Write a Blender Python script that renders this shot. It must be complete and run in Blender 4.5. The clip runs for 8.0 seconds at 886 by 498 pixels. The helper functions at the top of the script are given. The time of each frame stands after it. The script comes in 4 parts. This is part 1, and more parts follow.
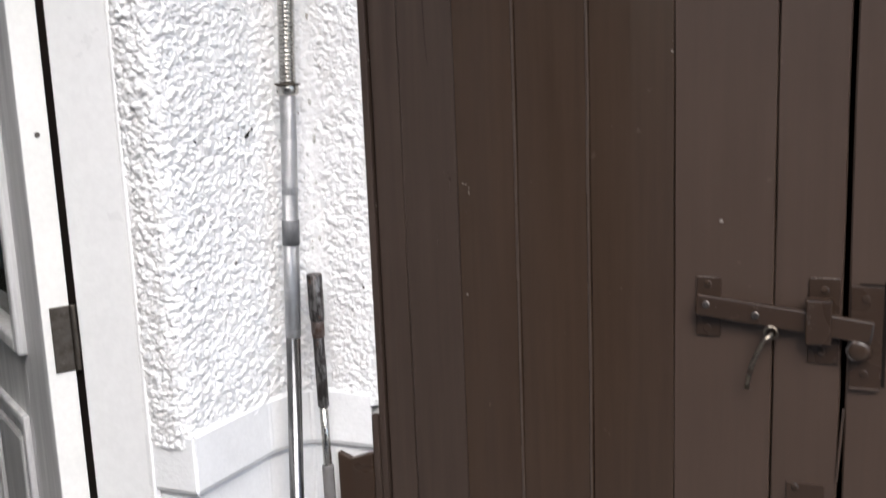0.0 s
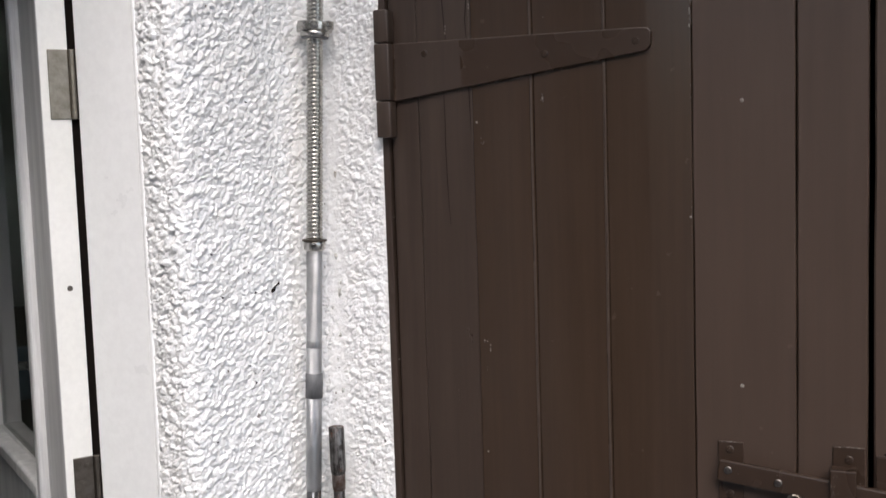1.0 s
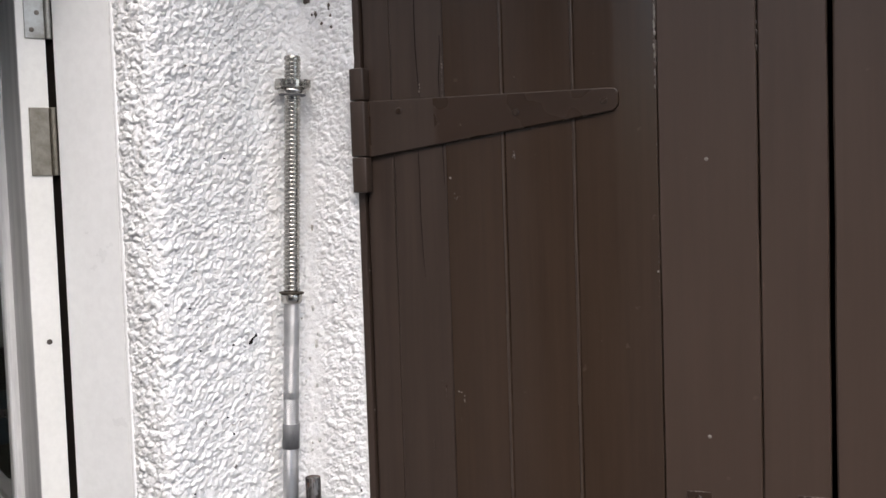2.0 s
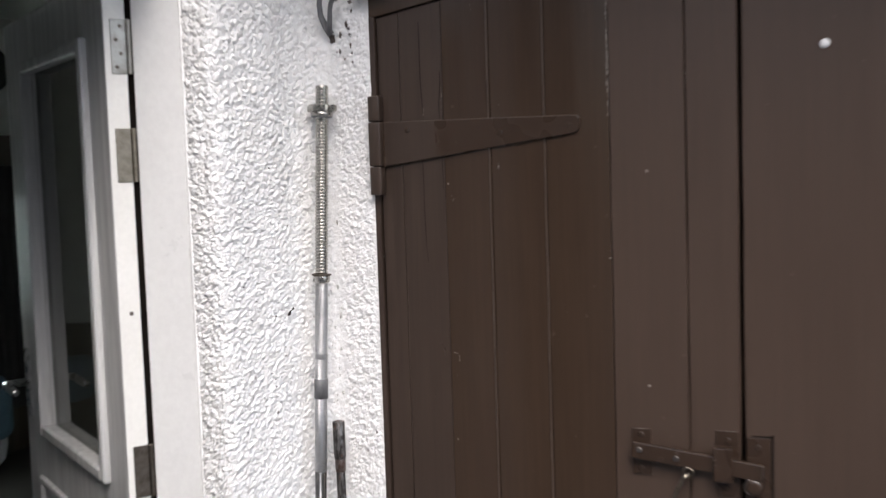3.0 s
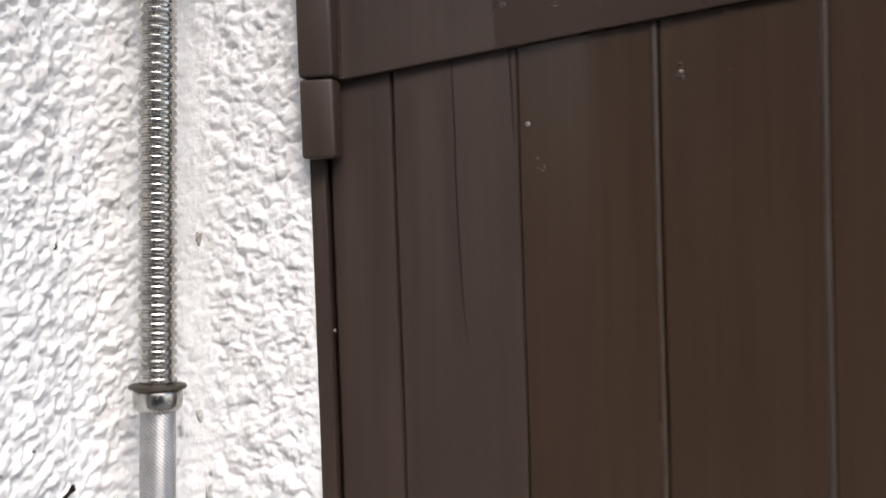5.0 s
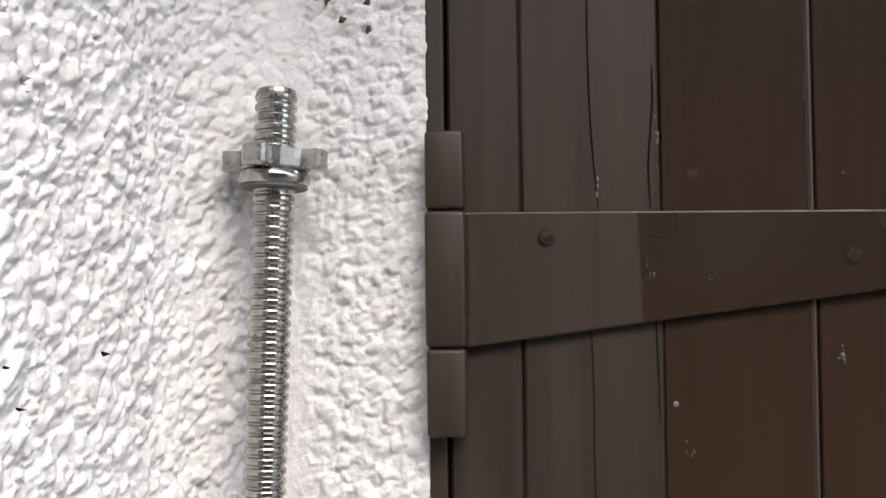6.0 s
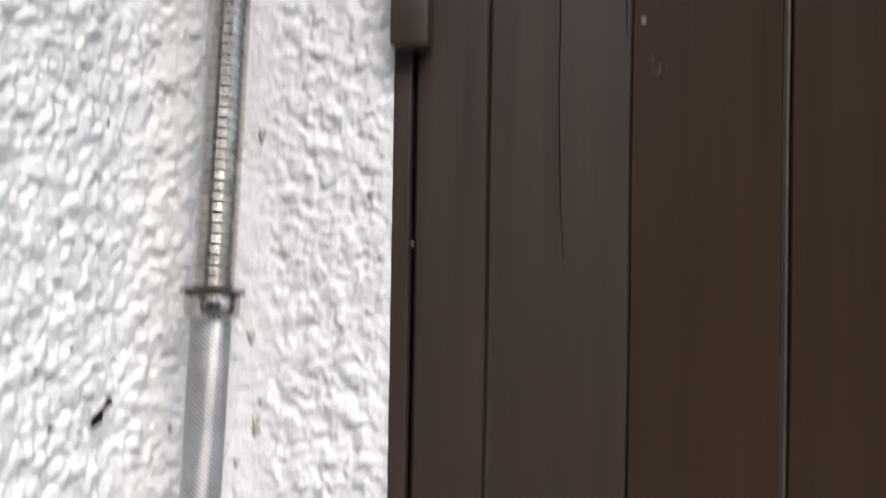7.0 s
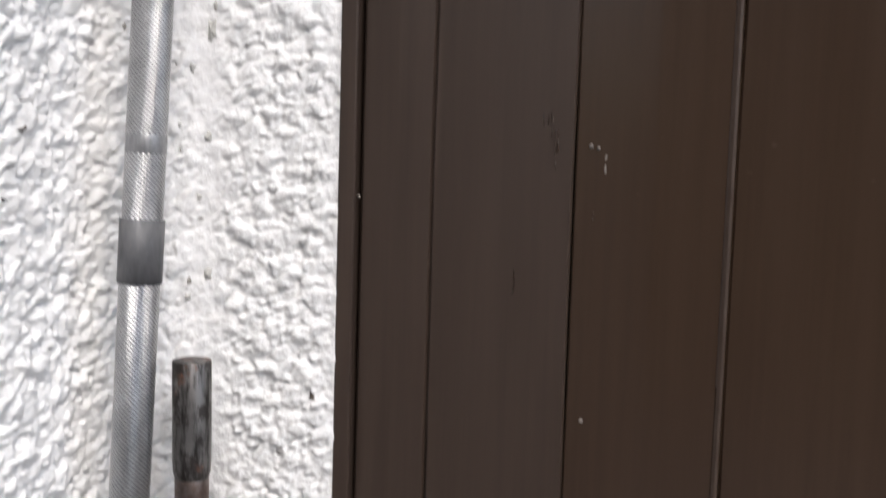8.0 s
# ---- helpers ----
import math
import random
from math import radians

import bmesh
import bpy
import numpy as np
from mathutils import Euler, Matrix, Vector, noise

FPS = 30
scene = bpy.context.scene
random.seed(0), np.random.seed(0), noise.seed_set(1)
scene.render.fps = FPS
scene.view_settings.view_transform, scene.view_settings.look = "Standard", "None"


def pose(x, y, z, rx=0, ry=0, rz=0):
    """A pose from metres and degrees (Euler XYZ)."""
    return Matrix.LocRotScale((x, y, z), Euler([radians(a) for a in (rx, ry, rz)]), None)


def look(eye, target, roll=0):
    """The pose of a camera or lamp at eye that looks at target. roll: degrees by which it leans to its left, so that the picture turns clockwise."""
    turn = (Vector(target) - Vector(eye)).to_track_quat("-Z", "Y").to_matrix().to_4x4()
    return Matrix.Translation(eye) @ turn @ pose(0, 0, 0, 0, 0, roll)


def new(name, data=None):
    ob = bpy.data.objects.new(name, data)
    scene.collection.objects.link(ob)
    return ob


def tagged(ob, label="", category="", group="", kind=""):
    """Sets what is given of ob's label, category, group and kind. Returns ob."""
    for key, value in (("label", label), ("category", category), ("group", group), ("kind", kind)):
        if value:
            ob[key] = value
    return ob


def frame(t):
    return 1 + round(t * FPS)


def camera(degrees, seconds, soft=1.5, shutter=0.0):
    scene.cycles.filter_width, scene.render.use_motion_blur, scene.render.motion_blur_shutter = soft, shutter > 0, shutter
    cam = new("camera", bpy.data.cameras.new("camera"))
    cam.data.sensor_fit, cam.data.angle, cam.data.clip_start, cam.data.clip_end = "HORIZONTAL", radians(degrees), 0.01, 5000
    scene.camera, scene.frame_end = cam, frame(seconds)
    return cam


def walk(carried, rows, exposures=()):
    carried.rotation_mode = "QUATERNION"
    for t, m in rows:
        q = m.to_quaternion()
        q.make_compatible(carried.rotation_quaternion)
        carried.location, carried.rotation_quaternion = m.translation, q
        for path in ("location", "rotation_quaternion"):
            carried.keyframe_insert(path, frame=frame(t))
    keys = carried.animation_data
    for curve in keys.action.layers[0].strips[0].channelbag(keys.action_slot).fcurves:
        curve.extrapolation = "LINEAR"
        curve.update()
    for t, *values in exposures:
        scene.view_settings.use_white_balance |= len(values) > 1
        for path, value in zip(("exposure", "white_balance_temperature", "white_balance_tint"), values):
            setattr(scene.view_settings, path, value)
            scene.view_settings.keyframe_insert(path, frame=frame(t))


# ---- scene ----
cam = camera(45.0, 8.0, soft=1.5, shutter=0.4)
walk(cam, [
    (0.0, look((0.6934, -1.3977, 1.2955), (0.3129, -0.4942, 1.0983), -2.33)),
    (0.5, look((0.6676, -1.3985, 1.3491), (0.2818, -0.4884, 1.1982), -0.75)),
    (1.0, look((0.7191, -1.3940, 1.3579), (0.3032, -0.4892, 1.2665), -1.84)),
    (1.5, look((0.7118, -1.4172, 1.3610), (0.3103, -0.5037, 1.2959), -2.02)),
    (1.7, look((0.7278, -1.4144, 1.3787), (0.3232, -0.5018, 1.3201), -1.85)),
    (2.8, look((0.7584, -1.5323, 1.3993), (0.3772, -0.6109, 1.3246), -2.11)),
    (3.0, look((0.8923, -1.7923, 1.4316), (0.4987, -0.8764, 1.3528), -1.88)),
    (3.3, look((0.9895, -1.8859, 1.4498), (0.5706, -0.9818, 1.3648), -1.95)),
    (3.5, look((0.9511, -1.9076, 1.4288), (0.5483, -0.9953, 1.3555), -1.77)),
    (4.0, look((0.6561, -1.4150, 1.3549), (0.2977, -0.4834, 1.2938), -1.08)),
    (4.2, look((0.5380, -1.2220, 1.3413), (0.2101, -0.2792, 1.2815), -1.14)),
    (5.3, look((0.1461, -0.6432, 1.3463), (-0.0026, 0.3455, 1.3254), -1.77)),
    (5.5, look((0.1148, -0.6495, 1.3763), (-0.0116, 0.3425, 1.3714), -1.40)),
    (5.7, look((0.0839, -0.6527, 1.4252), (-0.0166, 0.3423, 1.4317), -1.05)),
    (6.0, look((0.0464, -0.6518, 1.4642), (-0.0274, 0.3446, 1.5053), -0.65)),
    (6.5, look((0.1016, -0.6498, 1.4092), (-0.0408, 0.3393, 1.4460), -0.17)),
    (7.0, look((0.1171, -0.6370, 1.2526), (-0.0337, 0.3515, 1.2647), 0.97)),
    (7.5, look((0.1710, -0.6219, 1.1644), (-0.0498, 0.3502, 1.0854), 1.51)),
    (8.0, look((0.1852, -0.6238, 1.0842), (-0.0195, 0.3503, 0.9881), 1.74)),
], exposures=[
    (0.0, 1.45, 6200, 9), (0.5, 1.33, 6250, 9), (1.5, 1.20, 6350, 10), (2.8, 1.30, 6350, 10), (3.3, 1.37, 6350, 10), (4.0, 1.43, 6400, 10),
    (4.2, 1.45, 6400, 10), (5.5, 1.44, 6450, 10), (6.0, 1.37, 6500, 10), (6.5, 1.25, 6400, 10), (7.0, 1.25, 6300, 9), (8.0, 1.19, 6300, 9)])

# ================= world and light =================
world = bpy.data.worlds.new("world")
scene.world = world
world.use_nodes = True
wn = world.node_tree.nodes
sky = wn.new("ShaderNodeTexSky")
sky.sky_type = "NISHITA"
sky.sun_disc = False
sky.sun_elevation = radians(48)
sky.sun_rotation = radians(148)
sky.air_density, sky.dust_density, sky.ozone_density = 1.0, 3.4, 2.0
wn["Background"].inputs["Strength"].default_value = 0.15
world.node_tree.links.new(sky.outputs["Color"], wn["Background"].inputs["Color"])

sun = new("sun", bpy.data.lights.new("sun", "SUN"))
sun.data.energy, sun.data.angle, sun.data.color = 0.85, radians(50), (1.0, 0.985, 0.965)
sun.matrix_world = look((3, -3, 6), (3 - 0.30, -3 + 0.48, 6 - 0.82))


# ================= materials =================
def nodes_of(name):
    m = bpy.data.materials.new(name)
    m.use_nodes = True
    nt = m.node_tree
    return m, nt, nt.nodes["Principled BSDF"]


def noise_node(nt, scale, detail=4.0, rough=0.55, stretch=(1, 1, 1), coords="Object", shift=None):
    tc = nt.nodes.new("ShaderNodeTexCoord")
    mp = nt.nodes.new("ShaderNodeMapping")
    mp.inputs["Scale"].default_value = stretch
    nt.links.new(tc.outputs[coords], mp.inputs["Vector"])
    if shift:
        nt.links.new(shift, mp.inputs["Location"])
    n = nt.nodes.new("ShaderNodeTexNoise")
    n.inputs["Scale"].default_value, n.inputs["Detail"].default_value, n.inputs["Roughness"].default_value = scale, detail, rough
    nt.links.new(mp.outputs["Vector"], n.inputs["Vector"])
    return n.outputs["Fac"]


def ramp(nt, fac, stops):
    r = nt.nodes.new("ShaderNodeValToRGB")
    el = r.color_ramp.elements
    while len(el) < len(stops):
        el.new(0.5)
    for e, (p, c) in zip(el, stops):
        e.position, e.color = p, (*c, 1) if len(c) == 3 else c
    nt.links.new(fac, r.inputs["Fac"])
    return r.outputs["Color"]


def mixed(nt, fac, a, b, mode="MIX"):
    x = nt.nodes.new("ShaderNodeMix")
    x.data_type, x.blend_type = "RGBA", mode
    for sock, v in ((x.inputs["Factor"], fac), (x.inputs["A"], a), (x.inputs["B"], b)):
        if isinstance(v, (float, int)):
            sock.default_value = v
        elif isinstance(v, tuple):
            sock.default_value = (*v, 1)
        else:
            nt.links.new(v, sock)
    return x.outputs["Result"]


def bumped(nt, bsdf, height, strength, distance, after=None):
    b = nt.nodes.new("ShaderNodeBump")
    b.inputs["Strength"].default_value, b.inputs["Distance"].default_value = strength, distance
    nt.links.new(height, b.inputs["Height"])
    if after:
        nt.links.new(after, b.inputs["Normal"])
    nt.links.new(b.outputs["Normal"], bsdf.inputs["Normal"])
    return b.outputs["Normal"]


def grey(v):
    return (v, v, v)


def painted(name, low, high, rough=0.45, scale=14.0, stretch=(1, 1, 1), grain=0.0, spec=0.5):
    """Paint or plain stuff: two tones in broad patches, a fine grain and uneven gloss."""
    m, nt, b = nodes_of(name)
    info = nt.nodes.new("ShaderNodeObjectInfo")
    off = nt.nodes.new("ShaderNodeMath")
    off.operation = "MULTIPLY"
    off.inputs[1].default_value = 37.0
    nt.links.new(info.outputs["Random"], off.inputs[0])
    wide = noise_node(nt, scale, 5, 0.6, stretch, shift=off.outputs[0])
    fine = noise_node(nt, scale * 14, 3, 0.6, stretch, shift=off.outputs[0])
    col = ramp(nt, wide, [(0.3, low), (0.7, high)])
    col = mixed(nt, 0.12, col, ramp(nt, fine, [(0.35, tuple(c * 0.8 for c in low)), (0.65, tuple(min(1, c * 1.12) for c in high))]))
    nt.links.new(col, b.inputs["Base Color"])
    nt.links.new(ramp(nt, wide, [(0.3, grey(max(0.03, rough - 0.08))), (0.7, grey(min(1, rough + 0.1)))]), b.inputs["Roughness"])
    b.inputs["Specular IOR Level"].default_value = spec
    if grain:
        bumped(nt, b, fine, 0.6, grain)
    return m


def metal(name, low, high, rough, scale=60.0, stretch=(1, 1, 1), bump=0.0, metallic=1.0):
    m, nt, b = nodes_of(name)
    n = noise_node(nt, scale, 5, 0.65, stretch)
    nt.links.new(ramp(nt, n, [(0.32, low), (0.62, high)]), b.inputs["Base Color"])
    nt.links.new(ramp(nt, n, [(0.3, grey(rough + 0.18)), (0.7, grey(max(0.04, rough - 0.05)))]), b.inputs["Roughness"])
    b.inputs["Metallic"].default_value = metallic
    if bump:
        bumped(nt, b, n, 0.5, bump)
    return m


def roughcast_material():
    m, nt, b = nodes_of("white_roughcast")
    wide = noise_node(nt, 5, 5, 0.6)
    fine = noise_node(nt, 260, 4, 0.65)
    mid = noise_node(nt, 60, 4, 0.6)
    specks = noise_node(nt, 75, 2, 0.4)
    patch = noise_node(nt, 9, 3, 0.6)
    col = ramp(nt, wide, [(0.3, (0.74, 0.73, 0.72)), (0.7, (0.83, 0.83, 0.83))])
    col = mixed(nt, 0.25, col, ramp(nt, mid, [(0.35, (0.66, 0.64, 0.62)), (0.6, (0.86, 0.86, 0.86))]))
    spot = ramp(nt, specks, [(0.735, grey(0)), (0.76, grey(1))])
    where = ramp(nt, patch, [(0.52, grey(0)), (0.62, grey(1))])
    dirt = mixed(nt, 1.0, spot, where, "MULTIPLY")
    col = mixed(nt, dirt, col, (0.10, 0.085, 0.07))
    nt.links.new(col, b.inputs["Base Color"])
    b.inputs["Roughness"].default_value = 0.72
    b.inputs["Specular IOR Level"].default_value = 0.25
    first = bumped(nt, b, mid, 0.5, 0.003)
    bumped(nt, b, fine, 0.8, 0.0013, first)
    return m


def brown_paint(name, low, high, rough, streak=1.0, gloss=0.46):
    """Glossy dark brown paint on wood: brush marks down the boards, small pits."""
    m, nt, b = nodes_of(name)
    info = nt.nodes.new("ShaderNodeObjectInfo")
    off = nt.nodes.new("ShaderNodeMath")
    off.operation = "MULTIPLY"
    off.inputs[1].default_value = 23.0
    nt.links.new(info.outputs["Random"], off.inputs[0])
    wide = noise_node(nt, 6, 4, 0.6, (1, 1, 0.35), shift=off.outputs[0])
    wood = streak > 0.5
    brush = noise_node(nt, 90, 5, 0.7, (1, 1, 0.035), shift=off.outputs[0]) if wood else noise_node(nt, 14, 2, 0.45, shift=off.outputs[0])
    fine = noise_node(nt, 420, 3, 0.6, (1, 1, 0.3), shift=off.outputs[0])
    pits = noise_node(nt, 55, 2, 0.5, shift=off.outputs[0])
    col = ramp(nt, wide, [(0.3, low), (0.7, high)])
    col = mixed(nt, 0.3 * streak, col, ramp(nt, brush, [(0.3, tuple(c * 0.75 for c in low)), (0.7, tuple(c * 1.2 for c in high))]))
    nt.links.new(mixed(nt, ramp(nt, pits, [(0.74, grey(0)), (0.78, grey(0.3 if wood else 0.0))]), col, (0.12, 0.09, 0.07)), b.inputs["Base Color"])
    nt.links.new(ramp(nt, brush, [(0.3, grey(rough - 0.03)), (0.7, grey(rough + 0.06))]), b.inputs["Roughness"])
    b.inputs["Specular IOR Level"].default_value = gloss
    first = bumped(nt, b, brush, 0.10 * streak, 0.0004)
    bumped(nt, b, fine, 0.10, 0.0002, first)
    return m


ROUGHCAST = roughcast_material()
BROWN = brown_paint("brown_gloss_paint", (0.0366, 0.0222, 0.0144), (0.0450, 0.0279, 0.0182), 0.20)
# greyer, rougher copy of the brown, with reflected sheen put into the colour
BROWN_SHEEN = brown_paint("brown_sheen_paint", (0.0335, 0.0213, 0.0150), (0.0425, 0.0276, 0.0200), 0.46, 1.9, 0.49)
BROWN_IRON = brown_paint("brown_painted_iron", (0.0305, 0.0178, 0.0112), (0.0372, 0.0223, 0.0145), 0.28, 0.4)
# lighter copy of the brown for the right side, its reflected sheen coloured in
BROWN_RIGHT_SHEEN = brown_paint("brown_right_sheen_paint", (0.0482, 0.0300, 0.0206), (0.0588, 0.0370, 0.0260), 0.43, 1.0, 0.55)
# worn brown for chips, also painted as highlight on beads and strap edge
WORN_HIGHLIGHT = painted("worn_highlight_brown", (0.038, 0.024, 0.017), (0.062, 0.043, 0.032), 0.42, 60)
DARK_GAP = painted("dark_cavity", (0.008, 0.006, 0.005), (0.014, 0.011, 0.009), 0.8, spec=0.08)
WHITE_PAINT = painted("white_gloss_paint", (0.85, 0.847, 0.84), (0.89, 0.887, 0.882), 0.32, 6)
CREAM_PAINT = painted("cream_door_edge", (0.74, 0.725, 0.68), (0.80, 0.785, 0.745), 0.40, 9)
DOOR_WHITE = painted("white_door_paint", (0.50, 0.50, 0.51), (0.85, 0.85, 0.85), 0.38, 40, (1, 1, 0.06), 0.0006)
PLINTH_WHITE = painted("white_masonry_paint", (0.74, 0.74, 0.74), (0.83, 0.83, 0.83), 0.55, 12, grain=0.0012)
CHROME = metal("chromed_steel", (0.30, 0.285, 0.26), (0.56, 0.545, 0.51), 0.17, 90, (1, 1, 1))


def knurled(name):
    """Steel with a diamond knurl cut round the bar's own axis."""
    m, nt, b = nodes_of(name)
    tc = nt.nodes.new("ShaderNodeTexCoord")
    sp = nt.nodes.new("ShaderNodeSeparateXYZ")
    nt.links.new(tc.outputs["Object"], sp.inputs[0])

    def calc(op, x, y=None):
        n = nt.nodes.new("ShaderNodeMath")
        n.operation = op
        for sock, v in zip(n.inputs, (x, y)):
            if isinstance(v, (int, float)):
                sock.default_value = v
            elif v is not None:
                nt.links.new(v, sock)
        return n.outputs[0]

    turn = calc("MULTIPLY", calc("ARCTAN2", sp.outputs["Y"], sp.outputs["X"]), 12.0)
    rise = calc("MULTIPLY", sp.outputs["Z"], 1160.0)
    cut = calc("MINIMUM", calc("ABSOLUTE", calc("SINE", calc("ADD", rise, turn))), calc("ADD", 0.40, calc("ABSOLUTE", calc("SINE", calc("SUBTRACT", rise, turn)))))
    n = noise_node(nt, 60, 5, 0.6)
    steel = ramp(nt, n, [(0.3, (0.44, 0.44, 0.445)), (0.65, (0.63, 0.63, 0.635))])
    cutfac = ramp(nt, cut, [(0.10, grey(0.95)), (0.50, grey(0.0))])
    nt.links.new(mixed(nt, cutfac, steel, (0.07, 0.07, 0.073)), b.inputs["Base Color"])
    b.inputs["Metallic"].default_value = 0.95
    b.inputs["Roughness"].default_value = 0.30
    bumped(nt, b, cut, 0.7, 0.0006)
    return m


KNURL = knurled("knurled_steel")
TAPE = metal("grey_tape", (0.085, 0.085, 0.09), (0.15, 0.15, 0.155), 0.46, 90, (1, 1, 0.4), metallic=0.2)


SCUFFED = metal("scuffed_steel", (0.24, 0.24, 0.245), (0.44, 0.44, 0.445), 0.38, 140, (1, 1, 0.5), metallic=0.8)


def tarnished(name):
    """Plated steel gone dark in blotches and streaks, with rust coming through."""
    m, nt, b = nodes_of(name)
    streak = noise_node(nt, 210, 4, 0.7, (1, 1, 0.16))
    blot = noise_node(nt, 75, 4, 0.65, (1, 1, 0.55))
    rust = noise_node(nt, 48, 5, 0.7)
    col = ramp(nt, streak, [(0.40, (0.040, 0.037, 0.034)), (0.58, (0.21, 0.20, 0.195))])
    col = mixed(nt, ramp(nt, blot, [(0.47, grey(0)), (0.56, grey(0.85))]), col, (0.045, 0.038, 0.035))
    rusty = ramp(nt, rust, [(0.60, grey(0)), (0.68, grey(0.9))])
    nt.links.new(mixed(nt, rusty, col, (0.13, 0.05, 0.025)), b.inputs["Base Color"])
    nt.links.new(ramp(nt, rust, [(0.56, grey(0.9)), (0.68, grey(0.1))]), b.inputs["Metallic"])
    nt.links.new(ramp(nt, blot, [(0.4, grey(0.42)), (0.6, grey(0.60))]), b.inputs["Roughness"])
    bumped(nt, b, rust, 0.4, 0.0006)
    return m


PIPE = tarnished("tarnished_steel")
PIPE_RUST = metal("rusty_steel", (0.10, 0.05, 0.03), (0.22, 0.19, 0.18), 0.40, 70, bump=0.0006)
BRASS = metal("worn_brass", (0.10, 0.08, 0.062), (0.27, 0.235, 0.19), 0.28, 110)
STEEL_HINGE = metal("dull_steel", (0.30, 0.29, 0.26), (0.42, 0.41, 0.38), 0.42, 45)
DARK_HINGE = metal("dark_steel", (0.09, 0.075, 0.06), (0.15, 0.13, 0.11), 0.45, 45)
# chrome with a darker base that stands in for dark ground mirrored in it
CHROME_DARK_REFLECTION = metal("chrome_dark_reflection", (0.10, 0.10, 0.10), (0.24, 0.235, 0.23), 0.10, 70, (1, 1, 0.3))
BRONZE_HINGE = metal("bronzed_steel", (0.20, 0.175, 0.135), (0.30, 0.27, 0.22), 0.42, 45)
STAIN_BROWN = painted("brown_stain", (0.055, 0.042, 0.036), (0.12, 0.095, 0.080), 0.8, 120)
WORN_STEEL = metal("paint_worn_steel", (0.08, 0.065, 0.055), (0.25, 0.22, 0.20), 0.32, 260)
BRIGHT = metal("bright_steel", grey(0.55), grey(0.72), 0.22, 70)
CHIP = painted("pale_chip", (0.15, 0.13, 0.11), (0.23, 0.20, 0.175), 0.5)
DIRT = painted("grey_brown_dirt", (0.20, 0.18, 0.155), (0.38, 0.36, 0.33), 0.8, 200)
SMUDGE = painted("grey_smudge", (0.32, 0.315, 0.29), (0.52, 0.51, 0.48), 0.8, 200)
BUTTON = painted("white_plastic", grey(0.70), grey(0.80), 0.35)
RUBBER = painted("grey_cable", (0.10, 0.10, 0.105), (0.14, 0.14, 0.145), 0.55)
CONCRETE = painted("concrete", (0.14, 0.135, 0.13), (0.22, 0.215, 0.205), 0.85, 3, grain=0.002)
PLASTER = painted("room_plaster", (0.60, 0.58, 0.55), (0.68, 0.66, 0.62), 0.8, 3)
CEIL = painted("ceiling_paint", (0.42, 0.41, 0.39), (0.48, 0.47, 0.45), 0.8, 3)
CARPET = painted("dark_carpet", (0.03, 0.024, 0.02), (0.05, 0.04, 0.035), 0.95, 30)
CURTAIN = painted("dark_curtain", (0.05, 0.045, 0.05), (0.09, 0.08, 0.085), 0.9, 20, (1, 1, 0.1))
DARK_WOOD = painted("dark_wood", (0.03, 0.02, 0.014), (0.06, 0.04, 0.028), 0.45, 12, (1, 1, 0.1))
BLUE_CLOTH = painted("blue_cloth", (0.07, 0.12, 0.16), (0.10, 0.165, 0.21), 0.9, 40)
CLOCK_BLACK = painted("black_clock", grey(0.012), grey(0.025), 0.4)
GREY_SLEEVE = painted("grey_sleeve", (0.085, 0.078, 0.074), (0.16, 0.15, 0.145), 0.55, 30)
WHITE_TUBE = painted("white_tube", grey(0.6), grey(0.7), 0.3)


def glass_material():
    m, nt, b = nodes_of("dark_glass")
    b.inputs["Base Color"].default_value = (0.20, 0.21, 0.18, 1)
    b.inputs["Transmission Weight"].default_value = 0.75
    b.inputs["IOR"].default_value = 1.5
    n = noise_node(nt, 12, 3, 0.5)
    nt.links.new(ramp(nt, n, [(0.3, grey(0.02)), (0.7, grey(0.06))]), b.inputs["Roughness"])
    return m


GLASS = glass_material()
m_clear, nt_clear, b_clear = nodes_of("clear_glass")
b_clear.inputs["Transmission Weight"].default_value = 1.0
b_clear.inputs["Roughness"].default_value = 0.02
CLEAR = m_clear
m_day, nt_day, b_day = nodes_of("daylight_outside")
b_day.inputs["Emission Color"].default_value = (0.80, 0.95, 0.92, 1)
b_day.inputs["Emission Strength"].default_value = 4.0
DAY = m_day


# ================= mesh helpers =================
def part(name, bm, material, parent=None, label="", smooth=False, mat2=None):
    me = bpy.data.meshes.new(name)
    if smooth:
        for fa in bm.faces:
            fa.smooth = True
    bm.normal_update()
    bm.to_mesh(me)
    bm.free()
    me.materials.append(material)
    if mat2:
        me.materials.append(mat2)
    ob = new(name, me)
    if parent:
        ob.parent = parent
    if label:
        ob["label"] = label
    return ob


def empty(name, label, category, group="", kind="", m=None):
    ob = new(name)
    if m:
        ob.matrix_world = m
    return tagged(ob, label, category, group, kind)


def box_bm(x0, x1, y0, y1, z0, z1, bevel=0.0, seg=2):
    bm = bmesh.new()
    vs = [bm.verts.new((x, y, z)) for x in (x0, x1) for y in (y0, y1) for z in (z0, z1)]
    for q in ((0, 1, 3, 2), (4, 6, 7, 5), (0, 4, 5, 1), (2, 3, 7, 6), (0, 2, 6, 4), (1, 5, 7, 3)):
        bm.faces.new([vs[i] for i in q])
    bmesh.ops.recalc_face_normals(bm, faces=bm.faces)
    if bevel:
        bmesh.ops.bevel(bm, geom=list(bm.edges), offset=bevel, segments=seg, profile=0.5, affect="EDGES")
    return bm


